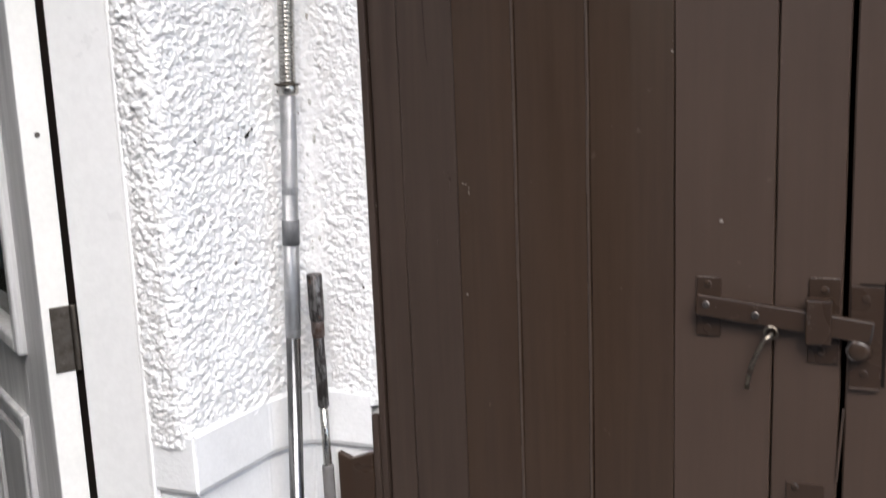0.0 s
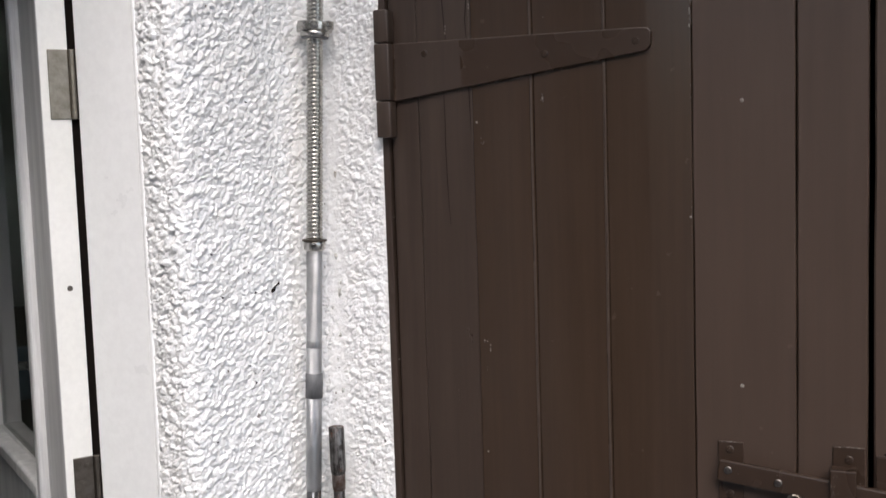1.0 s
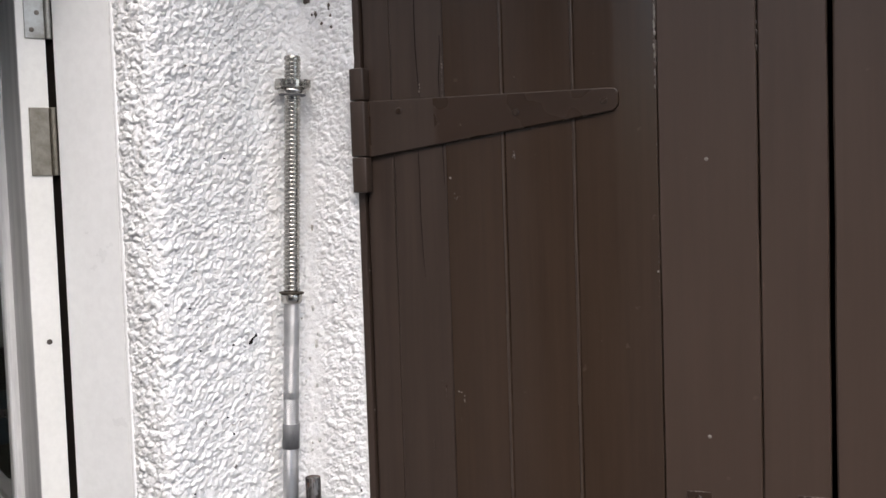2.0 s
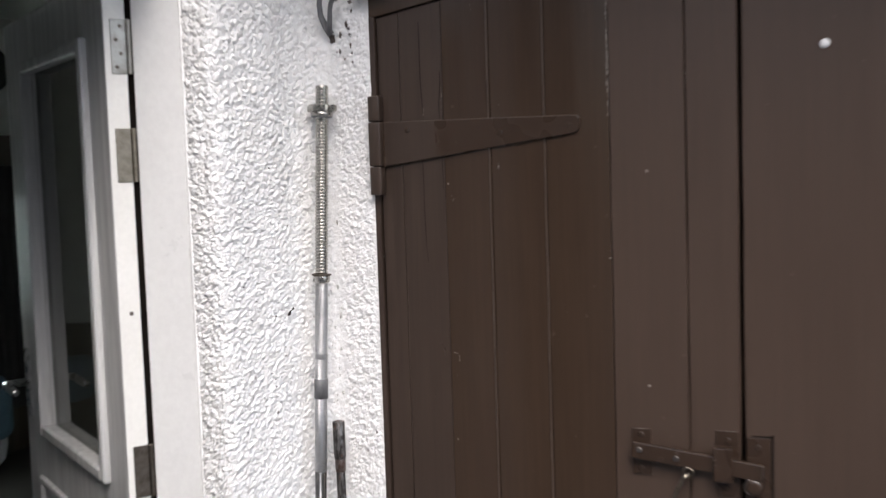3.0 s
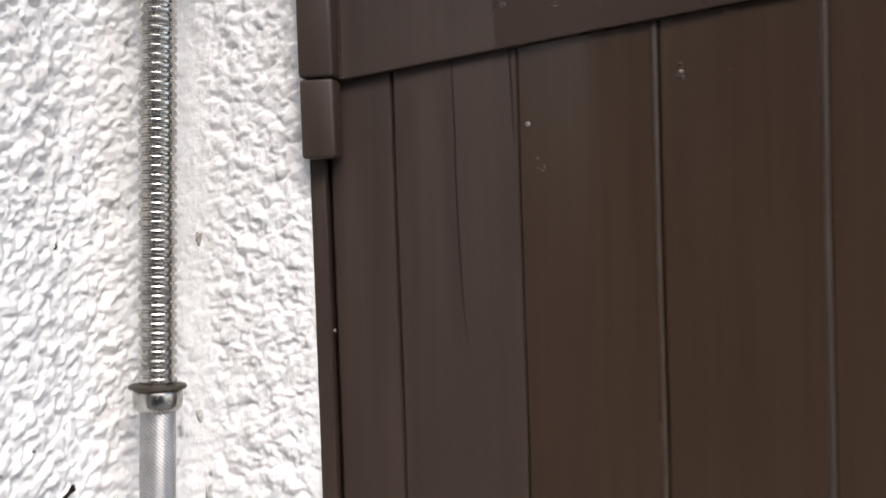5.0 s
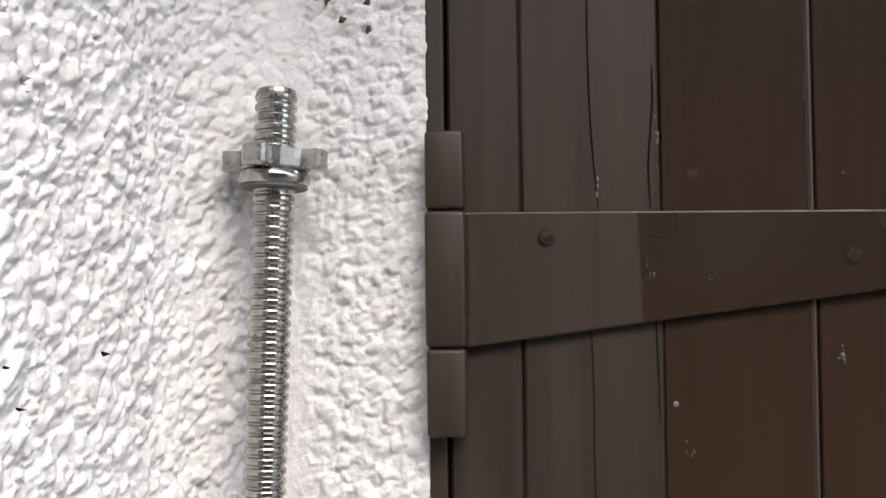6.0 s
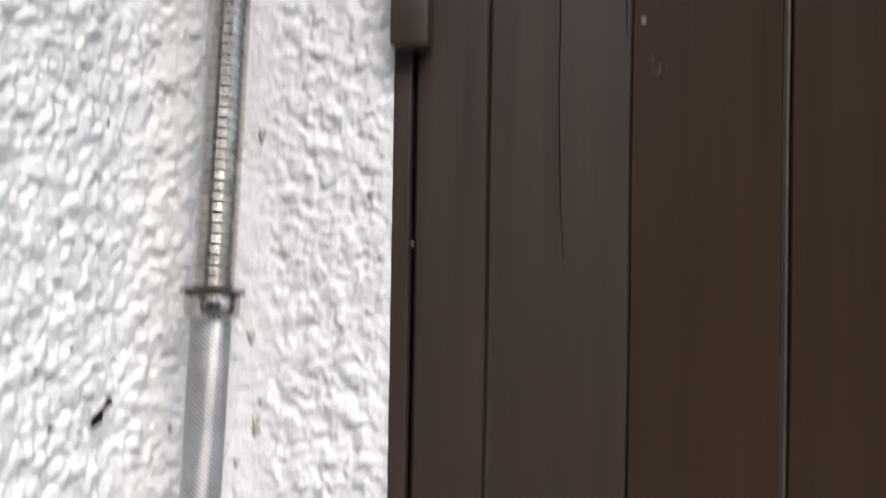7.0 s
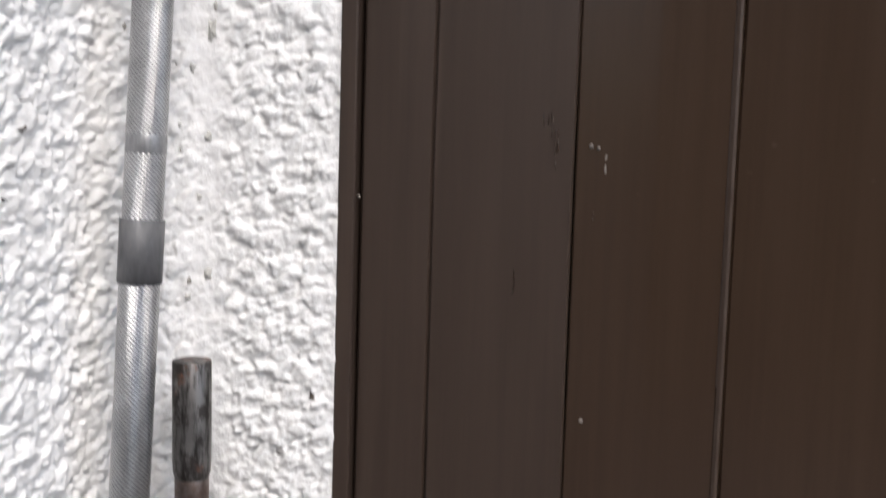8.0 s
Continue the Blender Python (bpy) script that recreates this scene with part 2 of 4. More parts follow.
def joined(*bms):
    out = bmesh.new()
    for b in bms:
        me = bpy.data.meshes.new("tmp")
        b.to_mesh(me)
        b.free()
        out.from_mesh(me)
        bpy.data.meshes.remove(me)
    return out


def moved(bm, m):
    bmesh.ops.transform(bm, matrix=m, verts=bm.verts)
    return bm


def prism_bm(outline, y0, y1, bevel=0.0):
    """An outline in x, z, drawn out from y0 to y1."""
    bm = bmesh.new()
    a = [bm.verts.new((x, y0, z)) for x, z in outline]
    b = [bm.verts.new((x, y1, z)) for x, z in outline]
    bm.faces.new(a)
    bm.faces.new(list(reversed(b)))
    n = len(a)
    for i in range(n):
        bm.faces.new((a[i], b[i], b[(i + 1) % n], a[(i + 1) % n]))
    bmesh.ops.recalc_face_normals(bm, faces=bm.faces)
    if bevel:
        rim = [e for e in bm.edges if all(abs(v.co.y - y0) < 1e-6 for v in e.verts)]
        bmesh.ops.bevel(bm, geom=rim, offset=bevel, segments=2, profile=0.5, affect="EDGES")
    return bm


def lathe_bm(profile, n=28):
    """Radius and height pairs, turned about z."""
    bm = bmesh.new()
    rings = []
    for r, z in profile:
        rings.append([bm.verts.new((r * math.cos(2 * math.pi * k / n), r * math.sin(2 * math.pi * k / n), z)) for k in range(n)])
    for a, b in zip(rings, rings[1:]):
        for k in range(n):
            bm.faces.new((a[k], a[(k + 1) % n], b[(k + 1) % n], b[k]))
    bm.faces.new(list(reversed(rings[0])))
    bm.faces.new(rings[-1])
    return bm


def tube_bm(points, r, n=12):
    """A round rod along a line of points."""
    bm = bmesh.new()
    pts = [Vector(p) for p in points]
    rings = []
    side = None
    for i, p in enumerate(pts):
        d = (pts[min(i + 1, len(pts) - 1)] - pts[max(i - 1, 0)]).normalized()
        if side is None:
            side = d.orthogonal().normalized()
        side = (side - d * side.dot(d)).normalized()
        up = d.cross(side)
        rr = r[i] if isinstance(r, (list, tuple)) else r
        rings.append([bm.verts.new(p + rr * (math.cos(2 * math.pi * k / n) * side + math.sin(2 * math.pi * k / n) * up)) for k in range(n)])
    for a, b in zip(rings, rings[1:]):
        for k in range(n):
            bm.faces.new((a[k], a[(k + 1) % n], b[(k + 1) % n], b[k]))
    bm.faces.new(list(reversed(rings[0])))
    bm.faces.new(rings[-1])
    return bm


def arc(cx, cy, r, a0, a1, n):
    return [(cx + r * math.cos(radians(a0 + (a1 - a0) * k / n)), cy + r * math.sin(radians(a0 + (a1 - a0) * k / n))) for k in range(n + 1)]


def screw_bm(x, y, z, r=0.005, turn=0.0):
    """A slotted screw head that faces -y."""
    bm = lathe_bm([(r, 0), (r, 0.0006), (r * 0.8, 0.0016), (0.0008, 0.0020)], 14)
    slot = box_bm(-r * 0.8, r * 0.8, -0.0006, 0.0006, 0.0014, 0.0024)
    return moved(joined(bm, slot), Matrix.Translation((x, y, z)) @ Matrix.Rotation(radians(90), 4, "X") @ Matrix.Rotation(radians(turn), 4, "Z"))


# ================= setting =================
GROUND_Z = -0.10
bm = bmesh.new()
bmesh.ops.create_grid(bm, x_segments=40, y_segments=40, size=300)
ground = part("ground", moved(bm, Matrix.Translation((0, 0, GROUND_Z))), CONCRETE)
tagged(ground, "grey concrete paving in front of the house", "ground", kind="structure")

XA = -0.216   # core of the house wall, under its roughcast
# the house wall, with the opening of the front door
wall_house = part("wall_house", joined(
    box_bm(-0.43, XA, -0.226, 3.6, GROUND_Z, 2.6),
    box_bm(-0.43, XA, -1.17, -1.032, GROUND_Z, 2.6),
    box_bm(-0.43, XA, -1.032, -0.232, 1.96, 2.6)), PLINTH_WHITE)
tagged(wall_house, "white painted house wall with roughcast", "wall", kind="structure")

# dark walls added out of view to darken reflections in the brown paint
wall_side = part("wall_side", box_bm(-0.43, -0.20, -2.9, -1.17, GROUND_Z, 4.2), DARK_WOOD)
tagged(wall_side, "unseen dark wall added to darken paint reflections beyond the front door", "wall", kind="structure")
wall_yard = part("wall_yard", box_bm(-0.20, 7.0, -4.7, -4.5, GROUND_Z, 4.0), DARK_WOOD)
tagged(wall_yard, "unseen dark wall added across the yard to darken paint reflections", "wall", kind="structure")

# the wall that holds the brown doors
wall_store = part("wall_store", joined(
    box_bm(XA, -0.013, 0.006, 0.16, GROUND_Z, 2.6),
    box_bm(1.302, 4.0, 0.006, 0.16, GROUND_Z, 2.6),
    box_bm(-0.013, 1.302, 0.006, 0.16, 2.00, 2.6)), PLINTH_WHITE)
tagged(wall_store, "white painted wall round the store doors", "wall", kind="structure")

SLOPE = 0.17   # the head of the store doors rises along the wall


def head_z(x, z):
    return z + SLOPE * max(0.0, x)


lintel = part("trim", prism_bm([(-0.034, 1.7400), (0.0, 1.7400), (1.60, head_z(1.60, 1.7400)), (1.60, 2.22), (-0.034, 2.22)], -0.032, 0.004, 0.003), WHITE_PAINT)
tagged(lintel, "white painted board above the brown doors", "trim", kind="structure")

# out-of-view overhang, added so that the tops of the walls darken
eaves = part("eaves", joined(box_bm(-0.60, 4.0, -0.46, 0.30, 2.22, 2.25), box_bm(-0.60, 4.0, -0.49, -0.46, 2.18, 2.34)), WHITE_PAINT)
tagged(eaves, "unseen white eaves board added to shade the wall tops", "eaves", kind="structure")

# dark store room behind the brown doors
store = part("wall_store_inside", joined(box_bm(-0.17, 1.6, 1.2, 1.25, GROUND_Z, 2.6), box_bm(1.6, 1.65, 0.16, 1.25, GROUND_Z, 2.6),
                                  box_bm(-0.170, 1.65, 0.16, 1.25, 2.6, 2.65)), DARK_GAP)
tagged(store, "dark inside of the store behind the doors", "wall", kind="structure")


# ---- roughcast skin ----
FOLD_X, FOLD_Y, FOLD_R = -0.091, -0.074, 0.070   # the rounded inner corner, in plan


def on_fold(a, z):
    """A point on the rounded corner and its outward direction; a in degrees from the house wall."""
    c, d = math.cos(radians(a)), math.sin(radians(a))
    return FOLD_X - FOLD_R * c, FOLD_Y + FOLD_R * d, z, c, -d


def skin_path():
    """The skin's line in plan with its outward normals, from the door frame round both corners to the brown frame."""
    pts = [(-0.2635, -0.2400), (-0.235, -0.2430)] + arc(-0.2080, -0.2220, 0.0215, -90, -8, 7) + [(-0.1735, -0.15), (-0.1635, -0.10), (FOLD_X - FOLD_R, FOLD_Y)]
    pts += arc(FOLD_X, FOLD_Y, FOLD_R, 180, 90, 10) + [(-0.05, -0.004), (-0.0105, -0.003)] + arc(-0.0135, 0.001, 0.005, 90 - 60, 0, 2)
    return pts


def resample(pts, step):
    out = [Vector((*pts[0], 0))]
    for a, b in zip(pts, pts[1:]):
        a, b = Vector((*a, 0)), Vector((*b, 0))
        n = max(1, round((b - a).length / step))
        out += [a.lerp(b, k / n) for k in range(1, n + 1)]
    return out


def roughcast(z0, z1, step):
    line = resample(skin_path(), step)
    nz = round((z1 - z0) / step)
    nrm = []
    for i in range(len(line)):
        d = line[min(i + 1, len(line) - 1)] - line[max(i - 1, 0)]
        nrm.append(Vector((d.y, -d.x, 0)).normalized())
    verts, faces = [], []
    for j in range(nz + 1):
        z = z0 + (z1 - z0) * j / nz
        for i, p in enumerate(line):
            q = Vector((p.x, p.y, z))
            u = i * step
            s = Vector(((u * 0.82 + z * 0.57) * 0.80, (z * 0.82 - u * 0.57) * 1.08, 0.0))   # the coat was thrown on at a slant
            s += Vector((noise.noise(s * 130), noise.noise(s * 130 + Vector((5, 3, 1))), 0)) * 0.0028
            lump = 0.0
            for scale, tall, wide in ((122.0, 0.0057, 0.81), (250.0, 0.0046, 0.75)):
                dist, cells = noise.voronoi(s * scale)
                luck = noise.cell(cells[0] * 7.31)
                lump = max(lump, tall * (0.35 + 0.65 * abs(luck)) * math.sqrt(max(0.0, 1.0 - (dist[0] / wide) ** 2)))
            lump += noise.noise(s * 75 + Vector((7, 1, 0))) * 0.0011 - abs(noise.noise(s * 105 + Vector((4, 8, 2)))) * 0.0020 + noise.noise(s * 330) * 0.0007
            lump += noise.noise(Vector((u * 9, z * 6, 5.0))) * 0.0020
            lump *= 1.2 + 0.15 * max(0.0, min(1.0, (-0.190 - p.y) / 0.04))
            lump *= 1.0 - 0.72 * math.exp(-((p.x + 0.096) / 0.016) ** 2) * (p.y > -0.05)
            edge = min(1.0, i / 14.0, (len(line) - 1 - i) / 18.0)
            verts.append(q + nrm[i] * ((lump - 0.0020) * edge))
    w = len(line)
    for j in range(nz):
        for i in range(w - 1):
            a = j * w + i
            faces.append((a, a + 1, a + w + 1, a + w))
    me = bpy.data.meshes.new("roughcast_coat")
    me.from_pydata([v[:] for v in verts], [], faces)
    me.polygons.foreach_set("use_smooth", [True] * len(me.polygons))
    me.materials.append(ROUGHCAST)
    ob = new("roughcast_coat", me)
    ob.parent = wall_house
    ob["label"] = "thick white roughcast with small lumps and dirt specks"
    return ob


roughcast(0.742, 1.96, 0.00125)

# ---- smooth plinth under the roughcast ----
def plinth_band(name, z0, z1, out, label, tilt=0.0):
    line = [Vector((x, y, 0)) for x, y in [(-0.2635, -0.2370), (-0.1840, -0.2370), (-0.1635, -0.076), (-0.146, -0.030), (-0.125, -0.012), (-0.092, -0.004), (-0.022, -0.004)]]
    bm = bmesh.new()
    prof = [(-0.02, z1), (out - 0.004, z1), (out, z1 - 0.006), (out + 0.001, z0 + 0.008), (out - 0.002, z0 + 0.001), (-0.02, z0)]
    rows = []
    for i, p in enumerate(line):
        a = (p - line[i - 1]).normalized() if i else (line[1] - p).normalized()
        b = (line[i + 1] - p).normalized() if i < len(line) - 1 else a
        na, nb = Vector((a.y, -a.x, 0)), Vector((b.y, -b.x, 0))
        n = (na + nb) / (1 + na.dot(nb))
        rows.append([bm.verts.new(p + n * o + Vector((0, 0, z))) for o, z in prof])
    for r, s in zip(rows, rows[1:]):
        for k in range(len(prof) - 1):
            bm.faces.new((r[k], r[k + 1], s[k + 1], s[k]))
    bmesh.ops.recalc_face_normals(bm, faces=bm.faces)
    bmesh.ops.bevel(bm, geom=[e for e in bm.edges if abs(e.verts[0].co.z - e.verts[1].co.z) > 0.02], offset=0.004, segments=2, affect="EDGES")
    return part(name, bm, PLINTH_WHITE, wall_house, label)


plinth_band("plinth_band", 0.672, 0.763, 0.004, "smooth white painted band under the roughcast")
plinth_band("plinth", GROUND_Z, 0.669, -0.006, "smooth white painted plinth")


# ================= brown plank doors =================
def plank_bm(x0, x1, z0, z1, y0, thick, chamfer=0.004, seed=0, bead=False, tip=0.0):
    """A board with chamfered long edges and a faintly wavy face."""
    rnd = random.Random(seed)
    bm = bmesh.new()
    n = 14
    prof = [(x0, y0 + thick), (x0, y0 + chamfer), (x0 + chamfer * 0.9, y0), (x0 + (x1 - x0) * 0.5, y0 - 0.0006),
            (x1 - chamfer * 0.8, y0), (x1, y0 + chamfer), (x1, y0 + thick)]
    if bead:
        prof[4:6] = [(x1 - 0.0052, y0), (x1 - 0.0044, y0 - 0.0009), (x1 - 0.0027, y0 - 0.0016), (x1 - 0.0011, y0 - 0.0010), (x1, y0 + 0.0016)]
    prof = [(x, y + (x1 - x) * math.tan(radians(tip))) for x, y in prof]
    rows = []
    for j in range(n + 1):
        z = z0 + (z1 - z0) * j / n
        dx = rnd.uniform(-0.0006, 0.0006)
        rows.append([bm.verts.new((x + dx, y, head_z(x, z) if j == n else z)) for x, y in prof])
    for r, s in zip(rows, rows[1:]):
        for k in range(len(prof) - 1):
            bm.faces.new((r[k], r[k + 1], s[k + 1], s[k]))
        bm.faces.new((r[-1], r[0], s[0], s[-1]))
    # highlight along the bead, laid on as a lighter paint
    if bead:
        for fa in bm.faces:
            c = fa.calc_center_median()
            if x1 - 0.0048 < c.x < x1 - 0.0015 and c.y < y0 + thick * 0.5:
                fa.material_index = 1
    bm.faces.new(rows[0])
    bm.faces.new(rows[-1])
    bmesh.ops.recalc_face_normals(bm, faces=bm.faces)
    return bm


LEAF_TOP, LEAF_BOT = 1.702, -0.05
store_door = empty("plank_door", "dark brown painted plank door, shut, with strap hinge and bolt", "door")
# each board: its edges, and how far it has twisted back at its hinge side, in degrees
boards = [(0.0012, 0.0459, 0.3), (0.0463, 0.1306, 0.5), (0.1309, 0.2213, 0.0), (0.2215, 0.3242, 0.0), (0.3244, 0.4363, 0.0), (0.4367, 0.5640, 0.4), (0.5656, 0.6485, 0.0)]
# outer boards at both sides take paints that have reflected sheen coloured in
for i, (x0, x1, tip) in enumerate(boards):
    part("plank", plank_bm(x0, x1, LEAF_BOT, LEAF_TOP, 0.0015 if i == 0 else 0.0, 0.022, 0.0012 if 2 <= i <= 4 else 0.0020, i, bead=i in (2, 3), tip=tip), (BROWN_SHEEN, BROWN, BROWN_RIGHT_SHEEN)[(i > 1) + (i > 4)], store_door, mat2=WORN_HIGHLIGHT)
part("backing", joined(box_bm(0.004, 0.6485, 0.021, 0.045, 1.38, 1.56), box_bm(0.004, 0.6485, 0.021, 0.045, 0.80, 0.95),
                       box_bm(0.004, 0.6485, 0.021, 0.045, 0.10, 0.24), box_bm(0.004, 0.6485, 0.0215, 0.024, LEAF_BOT, LEAF_TOP)), DARK_GAP, store_door)
# splits in the second board


def split_bm(line, y, w):
    """A thin crack along a line of (x, z) points, widest in its middle and running out at both ends."""
    bm = bmesh.new()
    n = len(line) - 1
    rows = []
    for k, (x, z) in enumerate(line):
        h = w * (0.25 + 0.75 * math.sin(math.pi * min(1.0, (k + 0.4) / n)) ** 0.5) / 2
        rows.append([bm.verts.new((x - h, y, z)), bm.verts.new((x + h, y, z)), bm.verts.new((x + h, y + 0.004, z)), bm.verts.new((x - h, y + 0.004, z))])
    for p, q in zip(rows, rows[1:]):
        for k in range(4):
            bm.faces.new((p[k], p[(k + 1) % 4], q[(k + 1) % 4], q[k]))
    bm.faces.new(rows[0])
    bm.faces.new(rows[-1])
    bmesh.ops.recalc_face_normals(bm, faces=bm.faces)
    return bm


for line, w in (([(0.0872, 1.690), (0.0880, 1.655), (0.0876, 1.620), (0.0880, 1.588), (0.0890, 1.562), (0.0904, 1.541), (0.0918, 1.524), (0.0930, 1.513)], 0.0011),
                ([(0.0872, 1.448), (0.0878, 1.425), (0.0884, 1.395), (0.0880, 1.365), (0.0884, 1.340), (0.0892, 1.310), (0.0904, 1.282), (0.0925, 1.253)], 0.0006),
                ([(0.1262, 1.600), (0.1264, 1.580), (0.1248, 1.560), (0.1230, 1.540), (0.1236, 1.524), (0.1244, 1.511)], 0.0012),
                ([(0.1250, 1.462), (0.1262, 1.440), (0.1270, 1.415), (0.1276, 1.385)], 0.0008)):
    part("split", split_bm(line, -0.0006, w), DARK_GAP, store_door, "thin dark split in the board")

# strap hinge
strap_bm = prism_bm([(0.0125, 1.4310), (0.368, 1.4775), (0.380, 1.4795), (0.3855, 1.486), (0.3860, 1.503), (0.381, 1.5085), (0.370, 1.5095), (0.0125, 1.5130)],
                                     -0.0062, 0.0, 0.0012)
strap_bm.normal_update()
# upward bevel faces get the lighter paint as the strap's edge highlight
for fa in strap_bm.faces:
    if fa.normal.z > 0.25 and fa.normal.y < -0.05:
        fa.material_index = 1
# cut off the pin end, whose greyer paint imitates a reflected white wall
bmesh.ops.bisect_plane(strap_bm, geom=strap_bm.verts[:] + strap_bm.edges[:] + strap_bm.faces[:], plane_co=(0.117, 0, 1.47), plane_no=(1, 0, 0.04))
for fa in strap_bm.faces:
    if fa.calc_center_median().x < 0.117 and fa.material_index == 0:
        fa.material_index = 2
strap = part("strap_hinge", strap_bm, BROWN_IRON, store_door, "brown painted iron strap hinge, reflected sheen coloured in near its pin", mat2=WORN_HIGHLIGHT)
strap.data.materials.append(BROWN_SHEEN)
for z0, z1, r in ((1.5140, 1.5610, 0.0116), (1.4320, 1.5130, 0.0120), (1.3790, 1.4310, 0.0116)):
    part("knuckle", box_bm(0.0008 - r, 0.0006 + r, -0.0115 - r * 0.9, -0.0015, z0, z1, 0.0026, 3), BROWN_SHEEN, strap, smooth=True)
part("hinge_leaf", box_bm(0.0020, 0.0145, -0.0085, -0.0035, 1.4315, 1.5125, 0.001), BROWN_IRON, strap)
for x, z, t in ((0.0611, 1.4965, 20), (0.2410, 1.4840, 70), (0.3660, 1.4927, 40)):
    part("screw", screw_bm(x, -0.0062, z, 0.0052, t), BROWN_IRON, strap)

# sliding bolt and its furniture
bolt = part("bolt_bar", moved(box_bm(0.0, 0.219, -0.004, 0.004, -0.0145, 0.0145, 0.0025), Matrix.Translation((0.468, -0.0125, 0.934)) @ Matrix.Rotation(radians(6.5), 4, "Y")),
            BROWN_IRON, store_door, "brown painted iron sliding bolt")
part("worn_end", moved(box_bm(0.2165, 0.2194, -0.0047, -0.0030, -0.0120, 0.0120, 0.0006), Matrix.Translation((0.468, -0.0125, 0.934)) @ Matrix.Rotation(radians(6.5), 4, "Y")), WORN_STEEL, bolt, "bright worn end of the bolt")
part("end_plate", box_bm(0.467, 0.499, -0.0035, 0.0, 0.889, 0.969, 0.001), BROWN_IRON, bolt)
part("guide_plate", box_bm(0.608, 0.6455, -0.0035, 0.0, 0.862, 0.974, 0.001), BROWN_IRON, bolt)
part("guide_loop", joined(box_bm(0.606, 0.6375, -0.0230, -0.0185, 0.891, 0.949, 0.002), box_bm(0.606, 0.6375, -0.0220, -0.003, 0.944, 0.949, 0.001),
                          box_bm(0.606, 0.6375, -0.0220, -0.003, 0.891, 0.896, 0.001)), BROWN_IRON, bolt)
for x, y, z in ((0.4820, -0.0037, 0.9590), (0.4820, -0.0037, 0.9000), (0.4815, -0.0172, 0.9350), (0.5440, -0.0172, 0.9240), (0.6275, -0.0037, 0.9585), (0.6250, -0.0037, 0.8780)):
    part("screw", screw_bm(x, y, z, 0.0052, 35), WORN_STEEL if y < -0.01 else BROWN_IRON, bolt)
part("eye", moved(tube_bm([(0.008 * math.cos(a / 10 * math.pi * 2), 0, 0.008 * math.sin(a / 10 * math.pi * 2)) for a in range(11)], 0.0024, 8),
                  Matrix.Translation((0.5640, -0.016, 0.902))), BRASS, bolt, "worn brass eye")
part("pull_wire", tube_bm([(0.5665, -0.019, 0.902), (0.5570, -0.024, 0.894), (0.5490, -0.026, 0.878), (0.5420, -0.026, 0.860), (0.5375, -0.024, 0.842), (0.5355, -0.021, 0.826)], 0.0032, 10), BRASS, bolt, "curved worn brass wire hanging", True)
part("sliver", moved(box_bm(-0.0016, 0.0016, -0.001, 0.004, -0.050, 0.050, 0.0008), Matrix.Translation((0.6512, -0.002, 0.752)) @ Matrix.Rotation(radians(3.5), 4, "Y")), WORN_HIGHLIGHT, store_door, "pale split sliver on the board's edge")
# lower latch, seen in part
latch = part("latch_plate", box_bm(0.586, 0.634, -0.0035, 0.0, 0.640, 0.6955, 0.001), BROWN_IRON, store_door)
part("screw", screw_bm(0.5975, -0.0037, 0.6890, 0.005, 10), BROWN_IRON, latch)

# nail heads and chips in the paint
for x, z, r in ((0.4993, 1.4092, 0.0027), (0.4977, 1.0432, 0.0027), (0.1368, 1.3963, 0.0018), (0.1397, 1.0865, 0.0013), (0.1440, 1.0855, 0.0011),
                (0.0012, 1.2628, 0.0012), (0.2348, 1.425, 0.0014), (0.4339, 1.262, 0.0016), (0.0012, 1.052, 0.0010), (0.1404, 0.925, 0.0014)):
    part("nail_head", moved(lathe_bm([(r, 0), (r * 0.9, 0.0007), (r * 0.4, 0.0011)], 10), Matrix.Translation((x, -0.0004, z)) @ Matrix.Rotation(radians(90), 4, "X")), CHIP, store_door)



def flecks(x, z, w, h, n, seed, y=0.0, size=0.0011, tall=1.0):
    """A scatter of thin uneven flakes where the paint is chipped or smeared."""
    rnd = random.Random(seed)
    bm = bmesh.new()
    for _ in range(n):
        cx, cz = x + rnd.gauss(0, w / 2), z + rnd.uniform(-h / 2, h / 2)
        r = size * rnd.uniform(0.4, 1.2)
        rim = []
        for k in range(7):
            a = 2 * math.pi * k / 7
            rr = r * rnd.uniform(0.5, 1.3)
            rim.append(bm.verts.new((cx + rr * math.cos(a), y + 0.0002, cz + rr * tall * math.sin(a))))
        mid = bm.verts.new((cx, y - 0.0005, cz))
        for k in range(7):
            bm.faces.new((rim[k], rim[(k + 1) % 7], mid))
    bmesh.ops.recalc_face_normals(bm, faces=bm.faces)
    return bm


